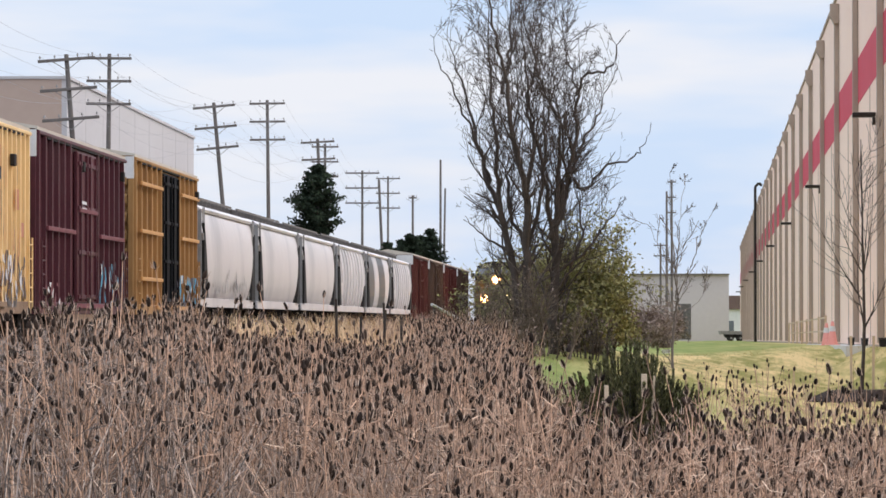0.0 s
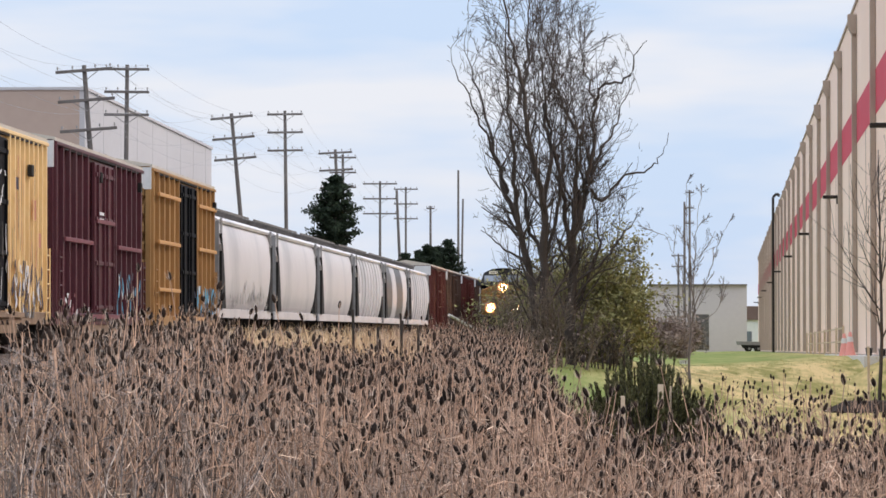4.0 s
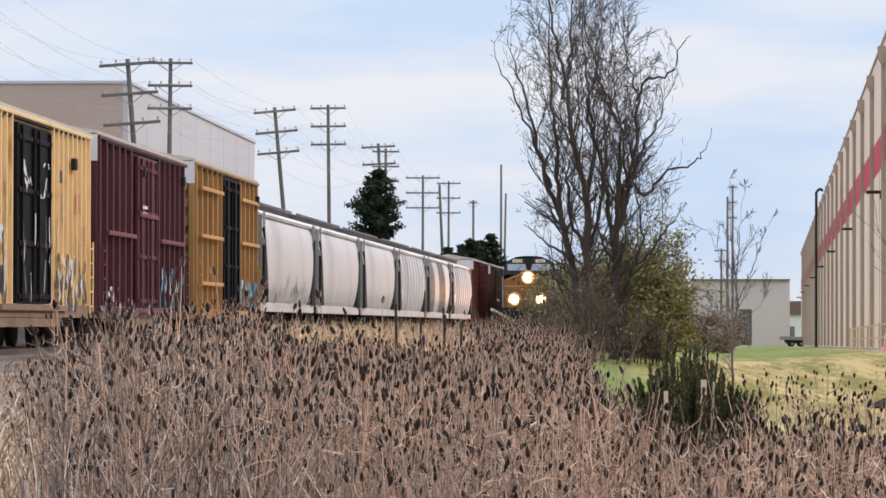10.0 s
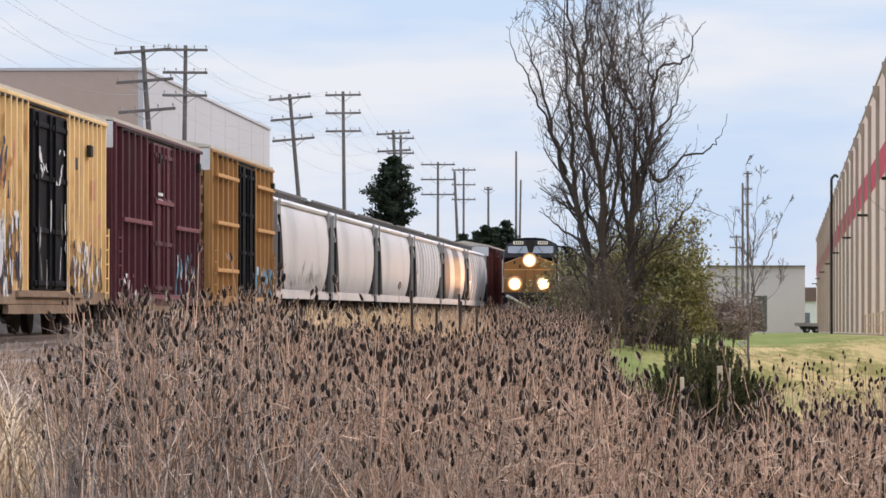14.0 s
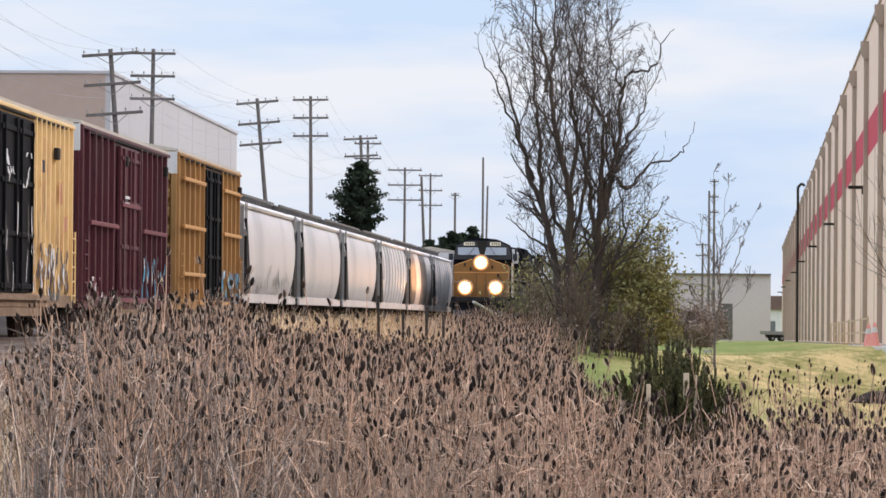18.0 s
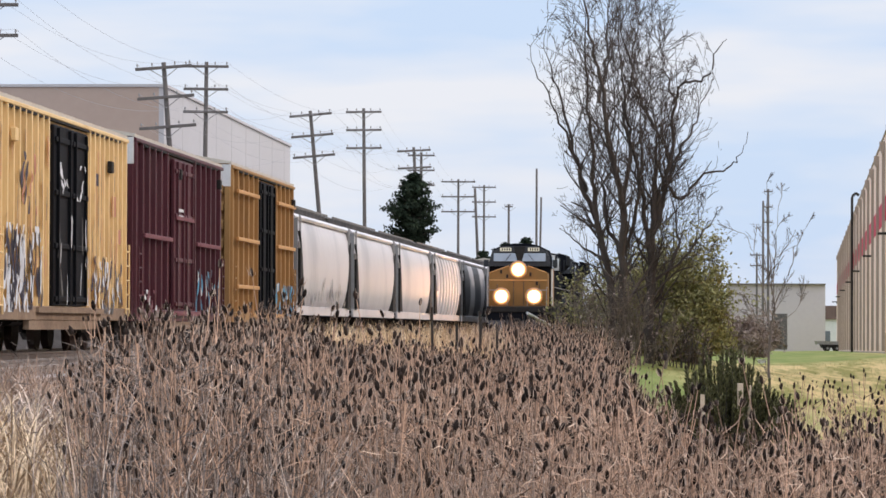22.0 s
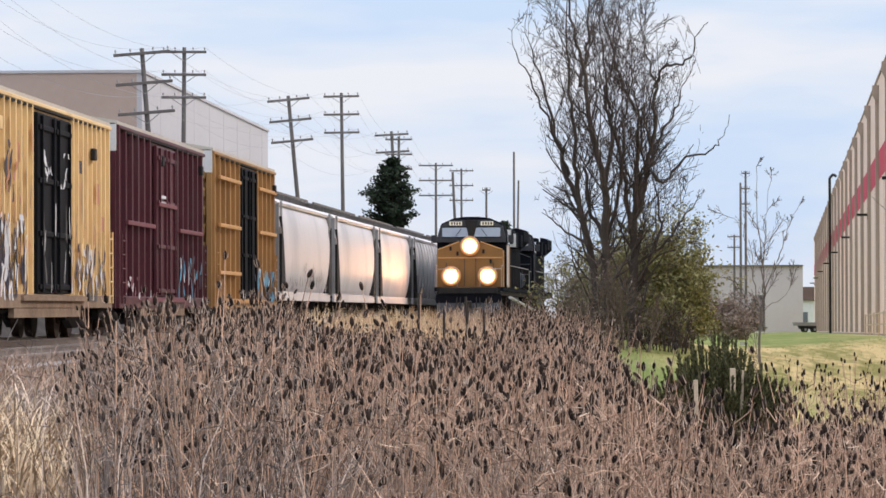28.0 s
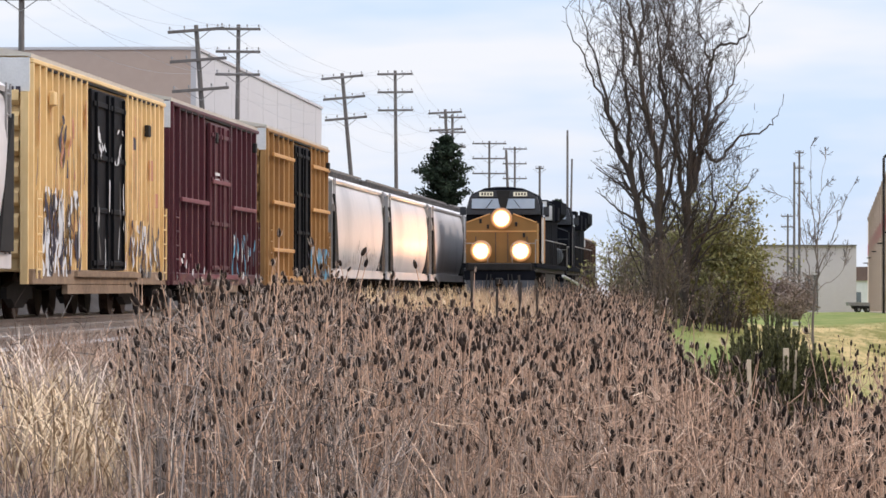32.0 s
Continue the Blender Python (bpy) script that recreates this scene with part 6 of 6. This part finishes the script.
def single_teasels(count):
    rng = np.random.default_rng(77)
    x, y = in_field(rng, 4 * count, 17, 36)
    order = np.argsort(x / y > 0.03, kind="stable")
    x, y = np.concatenate([x[order][:6], x]), np.concatenate([y[order][:6], y])
    kinds = [teasel_plant(100 + k) for k in range(6)]
    for i in range(min(count, len(x))):
        wh_ = float(weed_height(x[i], y[i])) / 1.28
        if (wh_ < 0.85 or (x[i] > 0.05 * y[i] and y[i] > 25)) and i >= 6:
            continue
        m = pose(float(x[i]), float(y[i]), gz(x[i], y[i]), rng.uniform(-5, 5), rng.uniform(-6, 6), rng.uniform(0, 360))
        if i < 6:
            kinds[i].matrix_basis = m
        else:
            copy_thing(kinds[i % 6], m)
    # loose ones standing out of the low weeds before the lawn
    for i in range(28):
        ty = float(rng.uniform(30, 42))
        tx = ty * float(rng.uniform(0.066, 0.120))
        copy_thing(kinds[i % 6], pose(tx, ty, gz(tx, ty), rng.uniform(-7, 7), rng.uniform(-9, 9), rng.uniform(0, 360)))


teasels(13000, 15.5, 57, 61)
teasels(4600, 56, 84, 69)
rngw = np.random.default_rng(62)
xw, yw = in_field(rngw, 40000, 14, 57)
hw_ = weed_height(xw, yw) * rngw.uniform(0.3, 1.0, len(xw))
grey = rngw.uniform(0, 1, len(xw)) < step(0.025, 0.075, -xw / yw)
for mask, mat, hue in ((~grey, M["stem"], "dense dead brown weed stalks"), (grey, M["stem_grey"], "dense dead grey weed stalks")):
    blades("dry_weeds", xw[mask], yw[mask], hw_[mask], 0.0026, mat, hue, 63, 0.95, "weeds")
xw, yw = in_field(rngw, 20000, 14, 57)
keep = rngw.uniform(0, 1, len(xw)) < 0.14 + 0.86 * step(-0.03, 0.05, xw / yw) + 0.5 * step(0.1, 0.125, -xw / yw)
xw, yw = xw[keep], yw[keep]
blades("dry_grass", xw, yw, weed_height(xw, yw) * rngw.uniform(0.3, 0.9, len(xw)), 0.0024, M["straw"], "pale dry straw grass among the weeds", 64, 1.0)
# bare pale stalks standing through the nearest weeds
xw, yw = in_field(rngw, 900, 15, 27)
blades("pale_stalks", xw, yw, weed_height(xw, yw) * rngw.uniform(0.7, 1.0, len(xw)), 0.0036, M["stalk"], "bare pale stalks leaning among the weeds", 74, 0.7, "weeds")
# a tangle of short bent twigs through the weeds
def tangle(count, seed, mat, label, pale=False):
    rng = np.random.default_rng(seed)
    x, y = in_field(rng, count, 14, 57)
    if pale:
        keep = rng.uniform(0, 1, len(x)) < 0.22 + 0.78 * step(-0.03, 0.05, x / y)
        x, y = x[keep], y[keep]
    k = len(x)
    hgt = weed_height(x, y)
    p0 = np.stack([x, y, ground_z(x, y) + hgt * rng.uniform(0.15, 0.92, k)], 1)
    a, e = rng.uniform(0, 2 * np.pi, k), rng.uniform(-0.5, 1.2, k)
    d = np.stack([np.cos(a) * np.cos(e), np.sin(a) * np.cos(e), np.sin(e)], 1) * rng.uniform(0.05, 0.11 if pale else 0.18, k)[:, None]
    p1 = p0 + d * 0.5 + rng.normal(0, 0.008, (k, 3))
    p2 = p0 + d + rng.normal(0, 0.012, (k, 3))
    w = np.cross(d, rng.normal(0, 1, (k, 3)))
    w *= (rng.uniform(0.0009, 0.0022, k) / (np.linalg.norm(w, axis=1) + 1e-9))[:, None]
    v = np.stack([p0 - w, p0 + w, p1 + w, p1 - w, p2 + w * 0.4, p2 - w * 0.4], 1)
    grey = rng.uniform(0, 1, k) < step(0.025, 0.075, -x / y)
    for mask, m, hue in ((~grey, mat, label), (grey, mat if pale else M["stem_grey"], label.replace("brown", "grey"))):
        n = int(mask.sum())
        f = (np.array([[0, 1, 2, 3], [3, 2, 4, 5]])[None] + np.arange(n)[:, None, None] * 6).reshape(-1, 4)
        tagged(mesh_np("weed_tangle", v[mask].reshape(-1, 3), f, m), hue, "weeds", kind="stuff")


tangle(170000, 71, M["stem"], "tangle of broken brown weed twigs")
tangle(90000, 72, M["straw"], "tangle of pale dry leaves and twigs", True)
# golden grass on the bank beside the line, and a tuft at the field's near corner
yt = rngw.uniform(55, 92, 40000)
xt = loco_x(yt) + 2.3 + 4.6 * rngw.uniform(0, 1, 40000)
ok = xt / yt < -0.010 + 0.004 * np.sin(yt * 0.9)
xt, yt = xt[ok], yt[ok]
blades("straw_tuft", xt, yt, rngw.uniform(0.3, 1.15, len(xt)) * (0.75 + 0.25 * np.sin(xt * 2.1 + yt * 0.7)), 0.0085, M["lamplit_gold"], "golden dry grass on the bank", 65, 0.8)
yt = rngw.uniform(60, 76, 4200)
xt = yt * rngw.uniform(-0.028, -0.004, 4200)
blades("straw_tuft", xt, yt, rngw.uniform(0.35, 1.1, 4200) * (0.85 + 0.15 * np.sin(xt * 5.0)), 0.007, M["lamplit_gold"], "tall golden dry grass before the line", 70, 0.6)
for mat, k, hue in ((M["stem"], 15000, "brown weed stalks before the line"), (M["straw"], 7000, "pale dry grass before the line")):
    yt = rngw.uniform(57, 88, k)
    xt = yt * rngw.uniform(-0.022, 0.014, k)
    blades("bank_weeds", xt, yt, rngw.uniform(0.3, 1.25, k) * (0.8 + 0.2 * np.sin(xt * 3.1 + yt * 0.9)), 0.006, mat, hue, 68, 0.7, "weeds")


def curls(name, x, y, length, width, mat, label, seed):
    """Long dry leaves that rise, arch over and hang, each a tapering ribbon."""
    rng = np.random.default_rng(seed)
    k, n = len(x), 8
    a = rng.uniform(0, 2 * np.pi, k)
    d = np.stack([np.cos(a), np.sin(a), np.zeros(k)], 1)
    side = np.stack([-np.sin(a), np.cos(a), np.zeros(k)], 1)
    lean, bend = rng.uniform(0.05, 0.5, k), rng.uniform(0.6, 3.0, k)
    p = np.stack([x, y, ground_z(x, y) - 0.03], 1)
    rows = []
    for i in range(n):
        w = (width * rng.uniform(0.85, 1.15, k) * (1 - (i / n) ** 2))[:, None] * side
        rows.append(np.stack([p - w, p + w], 1))
        th = lean + bend * (i / n) ** 1.6
        p = p + (length / n)[:, None] * (np.sin(th)[:, None] * d + np.cos(th)[:, None] * np.array([0, 0, 1.0]))
    v = np.stack(rows, 1).reshape(-1, 3)
    f = np.array([[2 * i, 2 * i + 1, 2 * i + 3, 2 * i + 2] for i in range(n - 1)])
    tagged(mesh_np(name, v, (f[None] + np.arange(k)[:, None, None] * 2 * n).reshape(-1, 4), mat), label, "grass", kind="stuff")


yt = rngw.uniform(18.5, 40, 5200)
xt = yt * rngw.uniform(-0.16, -0.108, 5200)
ok = xt > loco_x(yt) + 1.2
curls("matted_grass", xt[ok], yt[ok], rngw.uniform(0.14, 0.42, ok.sum()), 0.0030, M["stem"], "brown matted dry grass at the field's edge", 73)
# dry grass over the near shoulder of the track bed
yt = rngw.uniform(30, 66, 22000)
xt = loco_x(yt) + 1.0 + 4.6 * rngw.uniform(0, 1, 22000) ** 1.2
ok = xt / yt < -0.085
xt, yt = xt[ok], yt[ok]
curls("shoulder_grass", xt, yt, rngw.uniform(0.35, 0.95, len(xt)) * (0.75 + 0.3 * np.sin(xt * 1.9 + yt * 0.6)), 0.0042, M["stem"], "grey-brown dry grass on the track shoulder", 79)
for cx, cy, k, seed in ((-0.141, 21.5, 240, 66), (-0.133, 23.5, 190, 75), (-0.145, 26.0, 200, 76), (-0.146, 31.0, 220, 77), (-0.127, 27.5, 110, 78)):
    yt = cy + rngw.normal(0, 0.5, k)
    xt = cx * cy + rngw.normal(0, 0.26, k)
    curls("straw_tuft", xt, yt, rngw.uniform(0.4, 1.0, k), 0.0062, M["straw_gold"] if cy < 26.5 else M["stalk"], "curling golden dry grass tuft", seed)
# lawn
yl = rngw.uniform(46, 112, 60000)
xl = rngw.uniform(0.0, 0.128 * 112 + 1, 60000)
ok = (xl > 6.4 - 0.085 * (yl - 45)) & (xl < 0.128 * yl + 1) & (rngw.uniform(0, 1, 60000) < 1.15 - yl / 130)
blades("lawn_grass", xl[ok], yl[ok], rngw.uniform(0.03, 0.09, ok.sum()), 0.006, M["lawn_blade"], "short patchy green lawn grass", 67, 0.8)

single_teasels(150)

motions()
